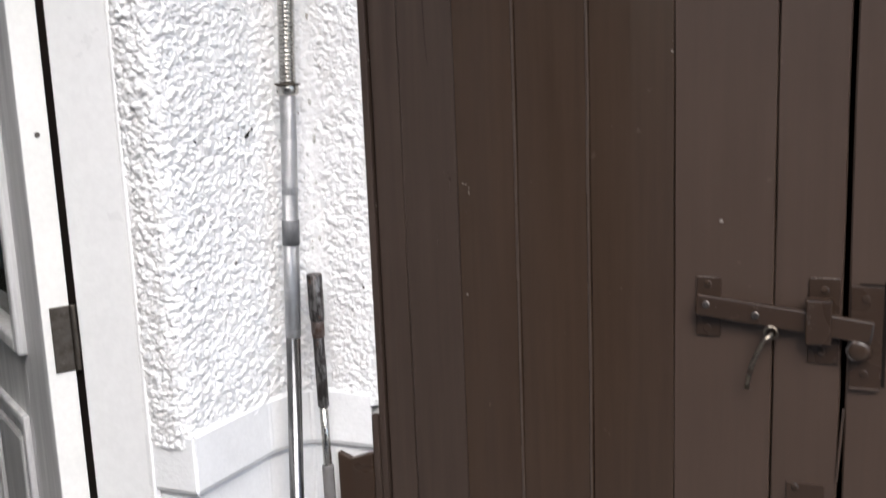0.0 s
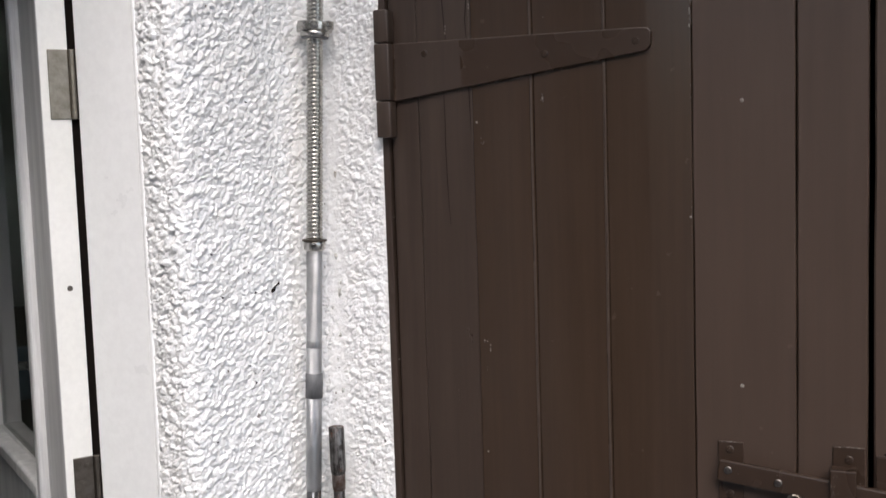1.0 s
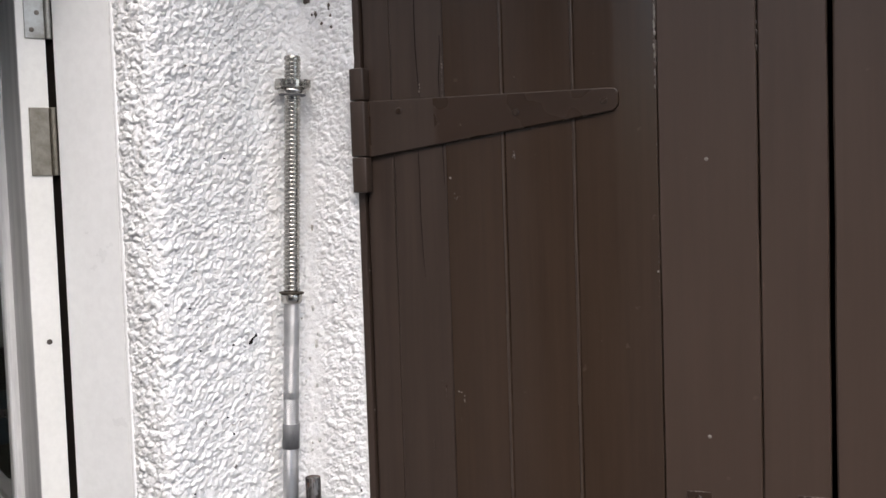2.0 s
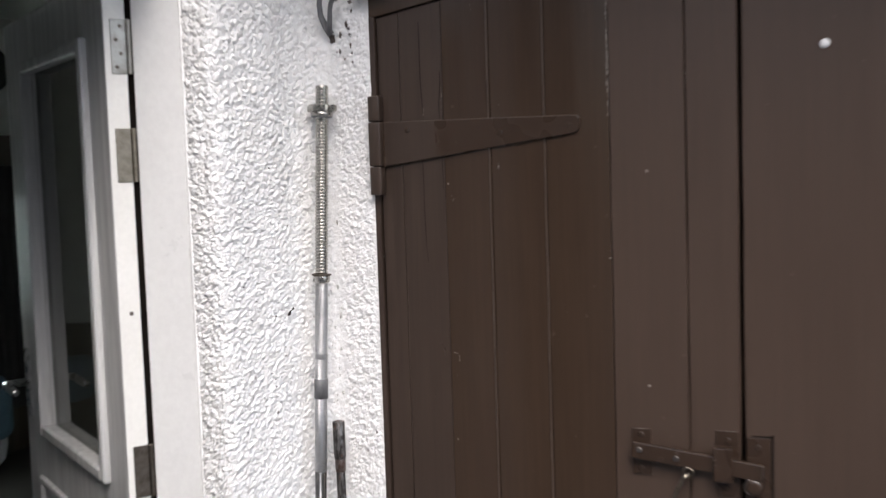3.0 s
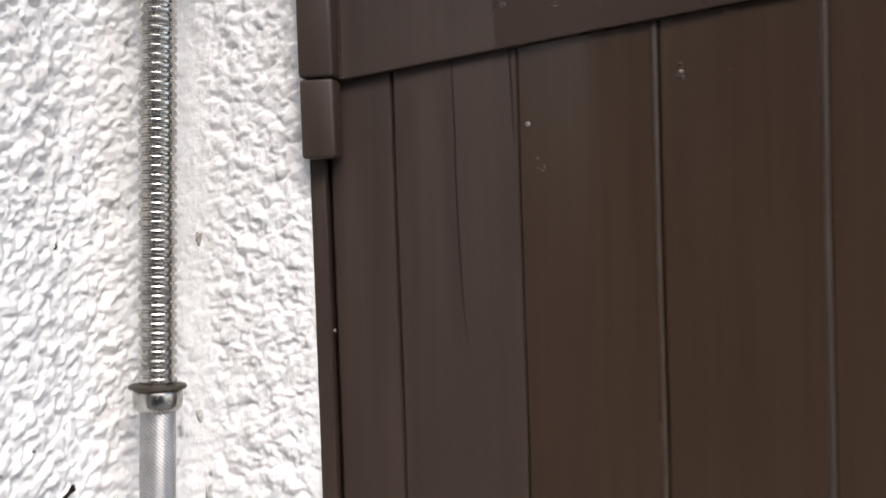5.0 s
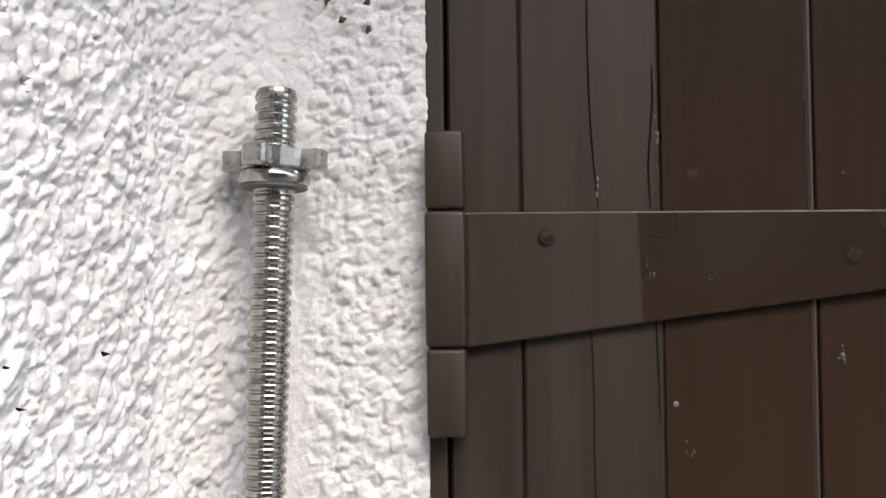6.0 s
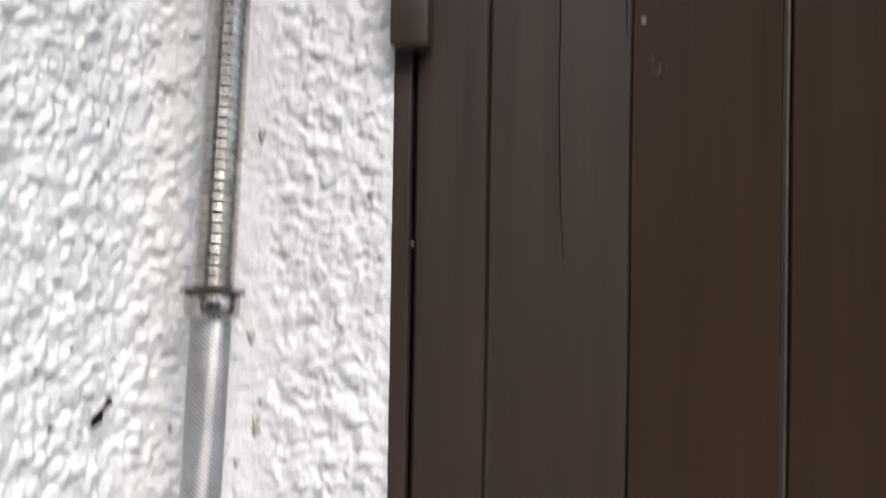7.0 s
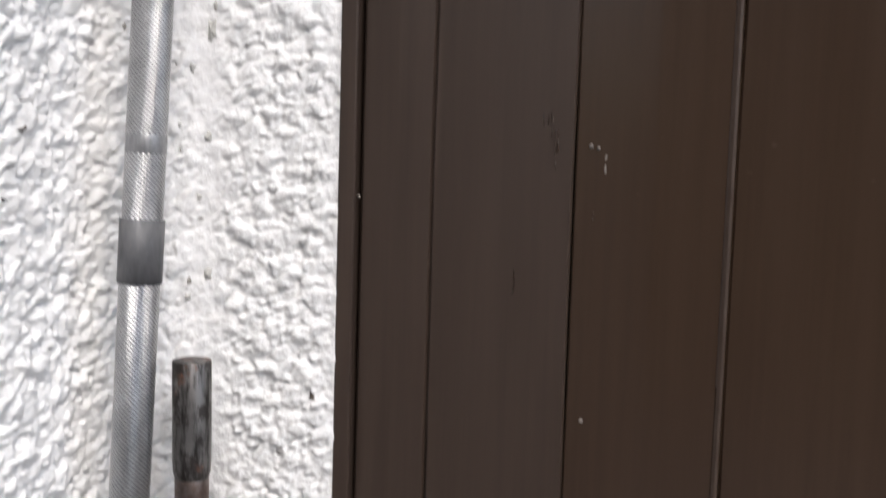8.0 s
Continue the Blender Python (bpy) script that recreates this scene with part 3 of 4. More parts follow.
for k, (x, z, w, h, n, size, tall, y, mat) in enumerate((
        (0.1282, 1.5380, 0.0005, 0.062, 26, 0.0008, 4.0, -0.0002, WORN_HIGHLIGHT), (0.1287, 1.5600, 0.0006, 0.02, 5, 0.0010, 2.0, -0.0002, CHIP),
        (0.0922, 1.5275, 0.0008, 0.012, 5, 0.0010, 2.5, -0.0006, CHIP), (0.1215, 1.4775, 0.0022, 0.012, 5, 0.0012, 2.2, -0.0062, WORN_HIGHLIGHT),
        (0.1559, 1.4715, 0.0035, 0.004, 4, 0.0008, 1.0, -0.0062, CHIP), (0.1830, 1.4694, 0.0060, 0.004, 4, 0.0007, 1.0, -0.0062, WORN_HIGHLIGHT),
        (0.2348, 1.4259, 0.0040, 0.011, 7, 0.0012, 1.3, -0.0005, WORN_HIGHLIGHT), (0.2386, 1.5323, 0.0020, 0.003, 2, 0.0011, 1.0, -0.0005, WORN_HIGHLIGHT),
        (0.1442, 1.3690, 0.0055, 0.010, 6, 0.0010, 1.5, -0.0004, WORN_HIGHLIGHT), (0.1482, 1.0760, 0.0015, 0.010, 4, 0.0009, 2.0, -0.0004, CHIP),
        (0.1426, 1.0461, 0.0010, 0.006, 2, 0.0008, 2.0, -0.0004, WORN_HIGHLIGHT), (0.1165, 0.9448, 0.0004, 0.009, 2, 0.0007, 4.0, 0.0006, CHIP),
        (0.4346, 1.6100, 0.0014, 0.200, 90, 0.0021, 3.0, 0.0002, WORN_HIGHLIGHT), (0.4348, 1.6000, 0.0008, 0.190, 40, 0.0013, 3.0, -0.0004, CHIP),
        (0.5643, 1.5750, 0.0006, 0.060, 14, 0.0013, 3.0, 0.0002, WORN_HIGHLIGHT), (0.4350, 1.3500, 0.0004, 0.25, 16, 0.0008, 4.0, 0.0002, WORN_HIGHLIGHT),
        (0.1893, 1.7130, 0.0010, 0.020, 3, 0.0012, 3.0, -0.0004, WORN_HIGHLIGHT), (0.2653, 1.7100, 0.0010, 0.015, 3, 0.0010, 2.0, -0.0004, WORN_HIGHLIGHT),
        (0.4835, 0.9690, 0.0110, 0.001, 9, 0.0013, 0.6, -0.0037, CHIP), (0.6260, 0.9738, 0.0130, 0.001, 11, 0.0013, 0.6, -0.0037, CHIP),
        (0.6110, 0.9300, 0.0050, 0.034, 16, 0.0011, 1.6, -0.0232, WORN_HIGHLIGHT), (0.5750, 0.9330, 0.0700, 0.004, 14, 0.0010, 0.7, -0.0168, WORN_HIGHLIGHT))):
    part("paint_chip", flecks(x, z, w, h, n, 300 + k, y, size, tall), mat, store_door)
# dark scuffs down the second board
for k, (x, z, w, h) in enumerate(((0.1150, 1.097, 0.004, 0.012), (0.1203, 1.079, 0.0015, 0.030), (0.0973, 1.0082, 0.001, 0.020))):
    part("scuff", flecks(x, z, w, h, 9, 400 + k, -0.0004, 0.0006, 6.0), BROWN_IRON, store_door)

right_door = empty("plank_door", "dark brown painted wide-boarded door, shut, with bolt keep", "door")
for i, (x0, x1) in enumerate(((0.6555, 0.9110), (0.9130, 1.1110), (1.1130, 1.2890))):
    part("plank", plank_bm(x0, x1, LEAF_BOT, LEAF_TOP, -0.001, 0.022, 0.0025, 40 + i), BROWN_RIGHT_SHEEN, right_door)
part("backing", box_bm(0.6555, 1.289, 0.0212, 0.024, LEAF_BOT, LEAF_TOP), DARK_GAP, right_door)
keep = part("keep_plate", box_bm(0.6590, 0.6965, -0.0045, -0.001, 0.833, 0.966, 0.001), BROWN_IRON, right_door, "brown painted bolt keep")
lug = part("lug", moved(lathe_bm([(0.0150, 0), (0.0152, 0.006), (0.0140, 0.011), (0.0105, 0.0140), (0.0055, 0.0150), (0.0008, 0.0152)], 24), Matrix.Translation((0.6700, -0.0040, 0.8850)) @ Matrix.Rotation(radians(90), 4, "X")), BROWN_IRON, keep, "rounded brown lug under the bolt", True)
part("worn_rim", tube_bm([(0.6700 + 0.0138 * math.cos(radians(a)), -0.0155, 0.8850 + 0.0135 * math.sin(radians(a))) for a in range(105, 256, 15)], [0.0008, 0.0014, 0.0018, 0.0020, 0.0021, 0.0022, 0.0021, 0.0020, 0.0018, 0.0014, 0.0008], 8), WORN_STEEL, lug, "bright worn rim", True)
# near-black strips drawn in as the keep plate's shadow line
part("rebate", joined(box_bm(0.6970, 0.7012, -0.0019, -0.0008, 0.836, 0.9715), box_bm(0.6680, 0.7012, -0.0019, -0.0008, 0.9664, 0.9690)), DARK_GAP, keep, "shadow line of the keep plate, made as dark strips")
part("lip", box_bm(0.660, 0.695, -0.0075, -0.001, 0.8315, 0.8345, 0.0008), WORN_HIGHLIGHT, keep)
for z in (0.9500, 0.853):
    part("screw", screw_bm(0.6765, -0.0047, z, 0.005, 60), BROWN_IRON, keep)
part("button", moved(lathe_bm([(0.0070, 0), (0.0076, 0.0015), (0.0068, 0.0040), (0.0042, 0.0052), (0.0010, 0.0056)], 20),
                     Matrix.Translation((0.7830, -0.001, 1.6007)) @ Matrix.Rotation(radians(90), 4, "X")), BUTTON, right_door, "round white plastic button", True)

# brown frame round the doors
store_frame = empty("door_frame", "dark brown painted timber frame of the plank doors", "door frame", kind="structure")
part("jamb", box_bm(-0.0111, -0.0004, -0.0045, 0.090, LEAF_BOT - 0.05, 1.705, 0.0012), BROWN_SHEEN, store_frame)
part("jamb", box_bm(1.2905, 1.3020, -0.0045, 0.090, LEAF_BOT - 0.05, 1.925, 0.0012), BROWN, store_frame)
part("head", prism_bm([(-0.0109, 1.7055), (0.0, 1.7055), (1.3020, head_z(1.302, 1.7055)), (1.3020, head_z(1.302, 1.740)), (0.0, 1.740), (-0.0109, 1.740)], -0.0040, 0.090, 0.0012), BROWN, store_frame)
part("stop", joined(box_bm(0.000, 0.012, 0.047, 0.085, -0.1, 1.7055), prism_bm([(0.0, 1.67), (1.289, head_z(1.289, 1.67)), (1.289, head_z(1.289, 1.705)), (0.0, 1.705)], 0.047, 0.085)), DARK_GAP, store_frame)
part("jamb_foot", box_bm(-0.0225, -0.0115, -0.0085, 0.004, -0.1, 0.727, 0.002), BROWN_SHEEN, store_frame, "wider foot of the brown painted jamb")
part("base_board", prism_bm([(-0.0840, -0.1), (-0.0230, -0.1), (-0.0230, 0.664), (-0.034, 0.6625), (-0.062, 0.6515), (-0.084, 0.6595)], -0.0105, 0.004, 0.002), BROWN_IRON, store_frame, "brown painted board at the foot of the wall")

# ================= bars leaning in the corner =================
foot, top = Vector((-0.1401, -0.1079, GROUND_Z)), Vector((-0.0963, -0.0354, 1.5853))
axis = (top - foot).normalized()
BAR = Matrix.Translation(foot) @ axis.to_track_quat("Z", "Y").to_matrix().to_4x4()
BL = (top - foot).length


def along(z):
    """How far up the bar lies the height z."""
    return (z - foot.z) / axis.z


bar = empty("barbell_bar", "chromed steel barbell bar with threaded end, leaning in the corner", "barbell", m=BAR)


def thread_bm(z0, z1, r, pitch, depth, n=28):
    prof = [(r - depth, z0)]
    z = z0
    while z + pitch < z1:
        prof += [(r - depth, z + pitch * 0.12), (r - depth * 0.15, z + pitch * 0.30), (r, z + pitch * 0.42), (r, z + pitch * 0.70), (r - depth * 0.2, z + pitch * 0.82), (r - depth, z + pitch * 0.98)]
        z += pitch
    prof += [(r - depth, z1 - 0.004), (r - 0.0005, z1 - 0.0035), (r - 0.0010, z1 - 0.0012), (r - 0.0035, z1)]
    return lathe_bm(prof, n)


R = 0.0113
part("shaft", lathe_bm([(R - 0.002, 0), (R - 0.0004, 0.003), (R - 0.0004, along(0.8610))], 28), CHROME_DARK_REFLECTION, bar, "mirror-bright chromed shaft, dark ground reflection put into its colour", True)
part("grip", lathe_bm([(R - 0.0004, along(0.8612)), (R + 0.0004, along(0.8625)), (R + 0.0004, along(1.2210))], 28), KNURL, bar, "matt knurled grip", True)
part("tape_band", lathe_bm([(R + 0.0006, along(1.0000)), (R + 0.0016, along(1.0002)), (R + 0.0016, along(1.0370)), (R + 0.0006, along(1.0372))], 28), TAPE, bar, "grey tape wound round the bar", True)
part("scuff_ring", lathe_bm([(R + 0.0002, along(1.0740)), (R + 0.0005, along(1.0750)), (R + 0.0005, along(1.0850)), (R + 0.0002, along(1.0860))], 28), SCUFFED, bar, "dull scuffed ring on the grip", True)
collar = part("collar", lathe_bm([(R, along(1.2175)), (R + 0.0022, along(1.2180)), (R + 0.0042, along(1.2205)), (R + 0.0048, along(1.2240)), (R + 0.0048, along(1.2300)), (R + 0.0040, along(1.2318)), (R, along(1.2320))], 32), CHROME, bar, "fixed chromed collar", True)
part("collar_rim", lathe_bm([(R + 0.0005, along(1.2318)), (R + 0.0066, along(1.2320)), (R + 0.0074, along(1.2328)), (R + 0.0074, along(1.2342)), (R + 0.0064, along(1.2350)), (R + 0.0003, along(1.2350))], 32), DARK_HINGE, collar, "thin dark rim on the collar")
part("thread", thread_bm(along(1.2347), BL, R + 0.0011, 0.0060, 0.0015), CHROME, bar, "coarse chromed screw thread")
# star-shaped spin lock nut
zn = along(1.5268)
out = BAR.to_3x3().inverted() @ Vector((0.68, -0.65, 0.0))
face = math.degrees(math.atan2(out.y, out.x))
star = []
for k in range(4):
    a0 = k * 90 + face - 8
    for da, rr in ((-33, 0.0195), (-19, 0.0200), (-14, 0.0300), (-10, 0.0315), (10, 0.0315), (14, 0.0300), (19, 0.0200), (33, 0.0195)):
        star.append((rr * math.cos(radians(a0 + da)), rr * math.sin(radians(a0 + da))))
nut_bm = moved(prism_bm(star, -0.0060, 0.0060, 0.0018), Matrix.Rotation(radians(90), 4, "X"))
nut = part("lock_nut", moved(nut_bm, Matrix.Translation((0, 0, zn + 0.0152))), CHROME, bar, "four-armed chromed spin-lock nut")
part("nut_collar", lathe_bm([(R + 0.0005, zn + 0.0090), (0.0190, zn + 0.0090), (0.0208, zn + 0.0078), (0.0212, zn + 0.0052), (0.0206, zn + 0.0020), (0.0192, zn + 0.0004), (R + 0.0005, zn)], 32), CHROME, nut, "", True)
part("washer", lathe_bm([(R + 0.0030, zn - 0.0012), (0.0186, zn - 0.0011), (0.0200, zn - 0.0006), (0.0200, zn + 0.0006), (R + 0.0030, zn + 0.0006)], 32), RUBBER, nut, "dark rubber ring")

pf, ptop = Vector((-0.0850, -0.0300, GROUND_Z)), Vector((-0.0882, -0.0400, 0.9526))
paxis = (ptop - pf).normalized()
PIPE_M = Matrix.Translation(pf) @ paxis.to_track_quat("Z", "Y").to_matrix().to_4x4()
PL = (ptop - pf).length
pipe = empty("steel_tube", "tarnished hollow steel tube with swaged end, leaning in the corner", "tube", m=PIPE_M)
part("socket", lathe_bm([(0.0090, PL - 0.075), (0.0112, PL - 0.068), (0.0116, PL - 0.060), (0.0116, PL - 0.0006), (0.0112, PL), (0.0104, PL)], 26), PIPE, pipe, "wider tarnished open end", True)
# bore gets a near-black colour in place of the shade inside the tube
part("bore", lathe_bm([(0.0104, PL - 0.0002), (0.0100, PL - 0.004), (0.0098, PL - 0.05), (0.0010, PL - 0.051)], 26), DARK_GAP, pipe, "hollow inside, coloured near-black for its shade", True)
part("ferrule", lathe_bm([(0.0075, PL - 0.098), (0.0096, PL - 0.096), (0.0102, PL - 0.086), (0.0102, PL - 0.072), (0.0090, PL - 0.070)], 26), PIPE_RUST, pipe, "rust-stained swaged ring", True)
part("tube", lathe_bm([(0.0082, PL - 0.207), (0.0086, PL - 0.205), (0.0086, PL - 0.095), (0.0080, PL - 0.094)], 24), PIPE, pipe, "", True)
part("lower_tube", lathe_bm([(0.0060, PL - 0.304), (0.0066, PL - 0.303), (0.0066, PL - 0.204)], 24), CHROME, pipe, "thinner bright lower tube", True)
part("foot_sleeve", lathe_bm([(0.0085, 0), (0.0092, 0.004), (0.0092, PL - 0.305), (0.0070, PL - 0.302)], 24), GREY_SLEEVE, pipe, "dull grey sleeve over the foot", True)

# ================= hook and cable above the bars =================
hook = empty("cable", "grey cable looped out of the wall under the board", "cable")
part("cord", tube_bm([(-0.092, -0.022, 1.900), (-0.0925, -0.024, 1.830), (-0.0946, -0.028, 1.770), (-0.0995, -0.028, 1.735), (-0.0985, -0.026, 1.714), (-0.0920, -0.022, 1.696), (-0.0860, -0.012, 1.680)],
                     [0.0045, 0.0045, 0.0047, 0.005, 0.0054, 0.0066, 0.0075], 12), RUBBER, hook, smooth=True)
part("stub", tube_bm([(-0.087, -0.018, 1.684), (-0.080, -0.026, 1.698), (-0.0776, -0.028, 1.7214), (-0.0745, -0.030, 1.733), (-0.0690, -0.032, 1.7405), (-0.0625, -0.034, 1.7425), (-0.0585, -0.034, 1.739)],
                     [0.006, 0.005, 0.0046, 0.0046, 0.0052, 0.0060, 0.0040], 12), RUBBER, hook, smooth=True)

# dark marks on the wall
mark = empty("wall_stain", "black scrap stuck to the roughcast", "stain")
part("scrap", tube_bm([(-0.1575, -0.0905, 1.1600), (-0.1555, -0.0880, 1.1635), (-0.1560, -0.0830, 1.1680), (-0.1560, -0.0785, 1.1692), (-0.1550, -0.0750, 1.1712), (-0.1560, -0.0732, 1.1735)], [0.0012, 0.0030, 0.0014, 0.0011, 0.0021, 0.0009], 7), DARK_GAP, mark)



def splat(x, y, z, nx, ny, r, seed, lift=0.0):
    """A small irregular patch of dirt standing proud on the roughcast."""
    rnd = random.Random(seed)
    bm = bmesh.new()
    n, tall = 11, rnd.uniform(0.8, 2.1)
    side = Vector((-ny, nx, 0))
    c0 = Vector((x, y, z)) + Vector((nx, ny, 0)) * (0.0022 + lift)
    rim = []
    for k in range(n):
        a = 2 * math.pi * k / n
        rr = r * rnd.uniform(0.55, 1.25)
        rim.append(bm.verts.new(c0 + side * (rr * math.cos(a)) + Vector((0, 0, rr * tall * math.sin(a))) - Vector((nx, ny, 0)) * 0.004))
    top_v = bm.verts.new(c0 + Vector((nx, ny, 0)) * 0.0012)
    for k in range(n):
        bm.faces.new((rim[k], rim[(k + 1) % n], top_v))
    bmesh.ops.recalc_face_normals(bm, faces=bm.faces)
    return bm


rnd = random.Random(11)
for k, (x, z, r) in enumerate(((-0.0568, 1.6976, 0.0040), (-0.0513, 1.6773, 0.0044), (-0.0484, 1.6572, 0.0040), (-0.0465, 1.6438, 0.0034), (-0.0839, 1.6686, 0.0036), (-0.0705, 1.6787, 0.0036),
                               (-0.0719, 1.6489, 0.0036), (-0.0624, 1.6327, 0.0034), (-0.0485, 1.7376, 0.0044), (-0.0455, 1.7209, 0.0030), (-0.0780, 1.6470, 0.0022), (-0.0460, 1.6270, 0.0024), (-0.0525, 1.6900, 0.0030))):
    part("stain", splat(x, -0.0058, z, 0, -1, r, k), STAIN_BROWN, wall_store, "dark brown spot on the white roughcast")
part("stain", splat(-0.0885, -0.0058, 1.6735, 0, -1, 0.0065, 33), STAIN_BROWN, wall_store, "brown rust stain under the cable end")
for k in range(16):
    x, y, z, nx, ny = on_fold(rnd.uniform(35, 88), rnd.uniform(0.96, 1.33))
    part("stain", splat(x, y, z, nx, ny, rnd.uniform(0.0010, 0.0036), 50 + k), DIRT, wall_house, "faint dirt in the corner of the roughcast")
for k, (a, z, r) in enumerate(((88, 1.150, 0.0066), (90, 1.166, 0.0036), (84, 1.205, 0.0044), (78, 1.128, 0.0040), (86, 1.085, 0.0042), (72, 1.092, 0.0030), (82, 1.048, 0.0034), (87, 1.000, 0.0040), (76, 0.985, 0.0032), (64, 0.760, 0.0042), (72, 0.752, 0.0036))):
    x, y, z, nx, ny = on_fold(a, z)
    part("stain", splat(x, y, z, nx, ny, r, 140 + k, -0.0008), SMUDGE, wall_house, "grey smudge in the corner of the roughcast")
for k in range(36):
    y = rnd.uniform(-0.21, -0.08)
    part("stain", splat(-0.1625 + 0.18 * min(0.0, y + 0.10), y, rnd.uniform(0.95, 1.78), 1, 0, rnd.uniform(0.0006, 0.0013), 90 + k), DARK_GAP if k % 3 else DIRT, wall_house, "dirt speck on the roughcast")

# ================= front door =================
front_frame = empty("door_frame", "white painted timber frame of the front door", "door frame", kind="structure")
part("jamb", box_bm(-0.362, -0.2585, -0.2410, -0.2310, -0.08, 1.96, 0.003), WHITE_PAINT, front_frame)
part("bead", box_bm(-0.2585, -0.2525, -0.2440, -0.2310, -0.08, 1.96, 0.002), WHITE_PAINT, front_frame)
part("jamb", box_bm(-0.362, -0.2585, -1.0310, -1.0210, -0.08, 1.96, 0.003), WHITE_PAINT, front_frame)
part("head", box_bm(-0.362, -0.2585, -1.0210, -0.2410, 1.83, 1.96, 0.003), WHITE_PAINT, front_frame)
part("sill", box_bm(-0.43, -0.15, -1.0210, -0.2410, -0.10, -0.055, 0.006), CONCRETE, front_frame)
# rebate of the jamb, a near-black strip in the gap beside the leaf
part("rebate", box_bm(-0.41, -0.362, -0.2350, -0.2300, -0.08, 1.96), DARK_GAP, front_frame)

# local frame of the leaf: x along the leaf from the hinge, y out of its outer face is negative, z up
TH = 33.0
DOOR = Matrix.Translation((-0.3741, -0.2411, 0)) @ Matrix.Rotation(radians(180 - TH), 4, "Z") @ Matrix.Scale(-1, 4, (0, 1, 0))
W, T = 0.780, 0.040
D_BOT, D_TOP = -0.045, 1.785


def door_part(name, bm, material, parent, label="", smooth=False):
    bm = moved(bm, DOOR)
    bmesh.ops.reverse_faces(bm, faces=bm.faces)
    return part(name, bm, material, parent, label, smooth)


front_door = empty("front_door", "white panelled front door with a tall glass pane, open inwards", "door")
GX0, GX1, GZ0, GZ1 = 0.132, 0.592, 0.868, 1.664
for nm, b in (("stile", box_bm(0.0, GX0, -T, 0, D_BOT, D_TOP, 0.002)), ("stile", box_bm(GX1, W, -T, 0, D_BOT, D_TOP, 0.002)),
              ("rail", box_bm(GX0, GX1, -T, 0, GZ1, D_TOP, 0.001)), ("lower_panel", box_bm(GX0, GX1, -T, 0, D_BOT, GZ0, 0.001))):
    door_part(nm, b, DOOR_WHITE, front_door)
door_part("edge_strip", box_bm(-0.0012, 0.0002, -T + 0.001, -0.001, D_BOT, D_TOP), CREAM_PAINT, front_door, "cream painted hinge edge")
door_part("pane", box_bm(GX0 - 0.005, GX1 + 0.005, -T + 0.020, -T + 0.026, GZ0 - 0.005, GZ1 + 0.005), GLASS, front_door, "dark clear glass")


def moulding(x0, x1, z0, z1, w, name, label=""):
    for (a, b, c, d) in ((x0 - w, x0, z0 - w, z1 + w), (x1, x1 + w, z0 - w, z1 + w), (x0, x1, z1, z1 + w), (x0, x1, z0 - w, z0)):
        m1 = box_bm(a, b, -T - 0.014, -T + 0.016, c, d, 0.006, 3)
        door_part(name, m1, DOOR_WHITE, front_door, label)


moulding(GX0 + 0.004, GX1 - 0.004, GZ0 + 0.004, GZ1 - 0.004, 0.026, "glazing_bead")
for x0, x1 in ((0.150, 0.400), (0.440, 0.665)):
    for (a, b, c, d) in ((x0, x0 + 0.02, 0.12, 0.740), (x1 - 0.02, x1, 0.12, 0.740), (x0 + 0.02, x1 - 0.02, 0.72, 0.740), (x0 + 0.02, x1 - 0.02, 0.12, 0.14)):
        door_part("panel_moulding", box_bm(a, b, -T - 0.010, -T + 0.002, c, d, 0.005, 2), DOOR_WHITE, front_door)
    door_part("raised_panel", box_bm(x0 + 0.045, x1 - 0.045, -T - 0.008, -T + 0.002, 0.165, 0.695, 0.007, 2), DOOR_WHITE, front_door)

for z0, mat, lab in ((0.843, DARK_HINGE, "dark steel butt hinge"), (1.418, BRONZE_HINGE, "bronzed steel butt hinge"), (1.610, STEEL_HINGE, "dull steel butt hinge")):
    h = door_part("butt_hinge", box_bm(-0.0035, -0.0010, -0.0285, -0.001, z0, z0 + 0.096, 0.001), mat, front_door, lab)
    door_part("knuckle", moved(lathe_bm([(0.0045, z0), (0.0052, z0 + 0.001), (0.0052, z0 + 0.095), (0.0045, z0 + 0.096)], 14), Matrix.Translation((-0.0035, 0.0035, 0))), mat, h)
    for k, (yy, zz) in enumerate(() if mat is BRONZE_HINGE else ((-0.019, 0.012), (-0.011, 0.036), (-0.019, 0.060), (-0.011, 0.084))):
        door_part("screw", moved(lathe_bm([(0.0036, 0), (0.0034, 0.0006), (0.001, 0.0009)], 10), Matrix.Translation((-0.0034, yy, z0 + zz)) @ Matrix.Rotation(radians(-90), 4, "Y")), DARK_HINGE, h)
door_part("screw_hole", moved(lathe_bm([(0.0040, 0), (0.0036, 0.0006)], 12), Matrix.Translation((-0.0014, -0.0173, 1.182)) @ Matrix.Rotation(radians(-90), 4, "Y")), DARK_HINGE, front_door, "small dark screw hole")
hd = door_part("handle_plate", box_bm(0.715, 0.752, -T - 0.006, -T, 0.860, 1.030, 0.004), BRIGHT, front_door, "bright steel handle plate")
door_part("lever", tube_bm([(0.733, -T - 0.004, 0.950), (0.733, -T - 0.050, 0.950), (0.723, -T - 0.058, 0.950), (0.620, -T - 0.058, 0.948)], 0.009, 12), BRIGHT, hd, "", True)
h2 = door_part("handle_plate", box_bm(0.715, 0.752, 0, 0.006, 0.860, 1.030, 0.004), BRIGHT, front_door, "bright steel handle plate")
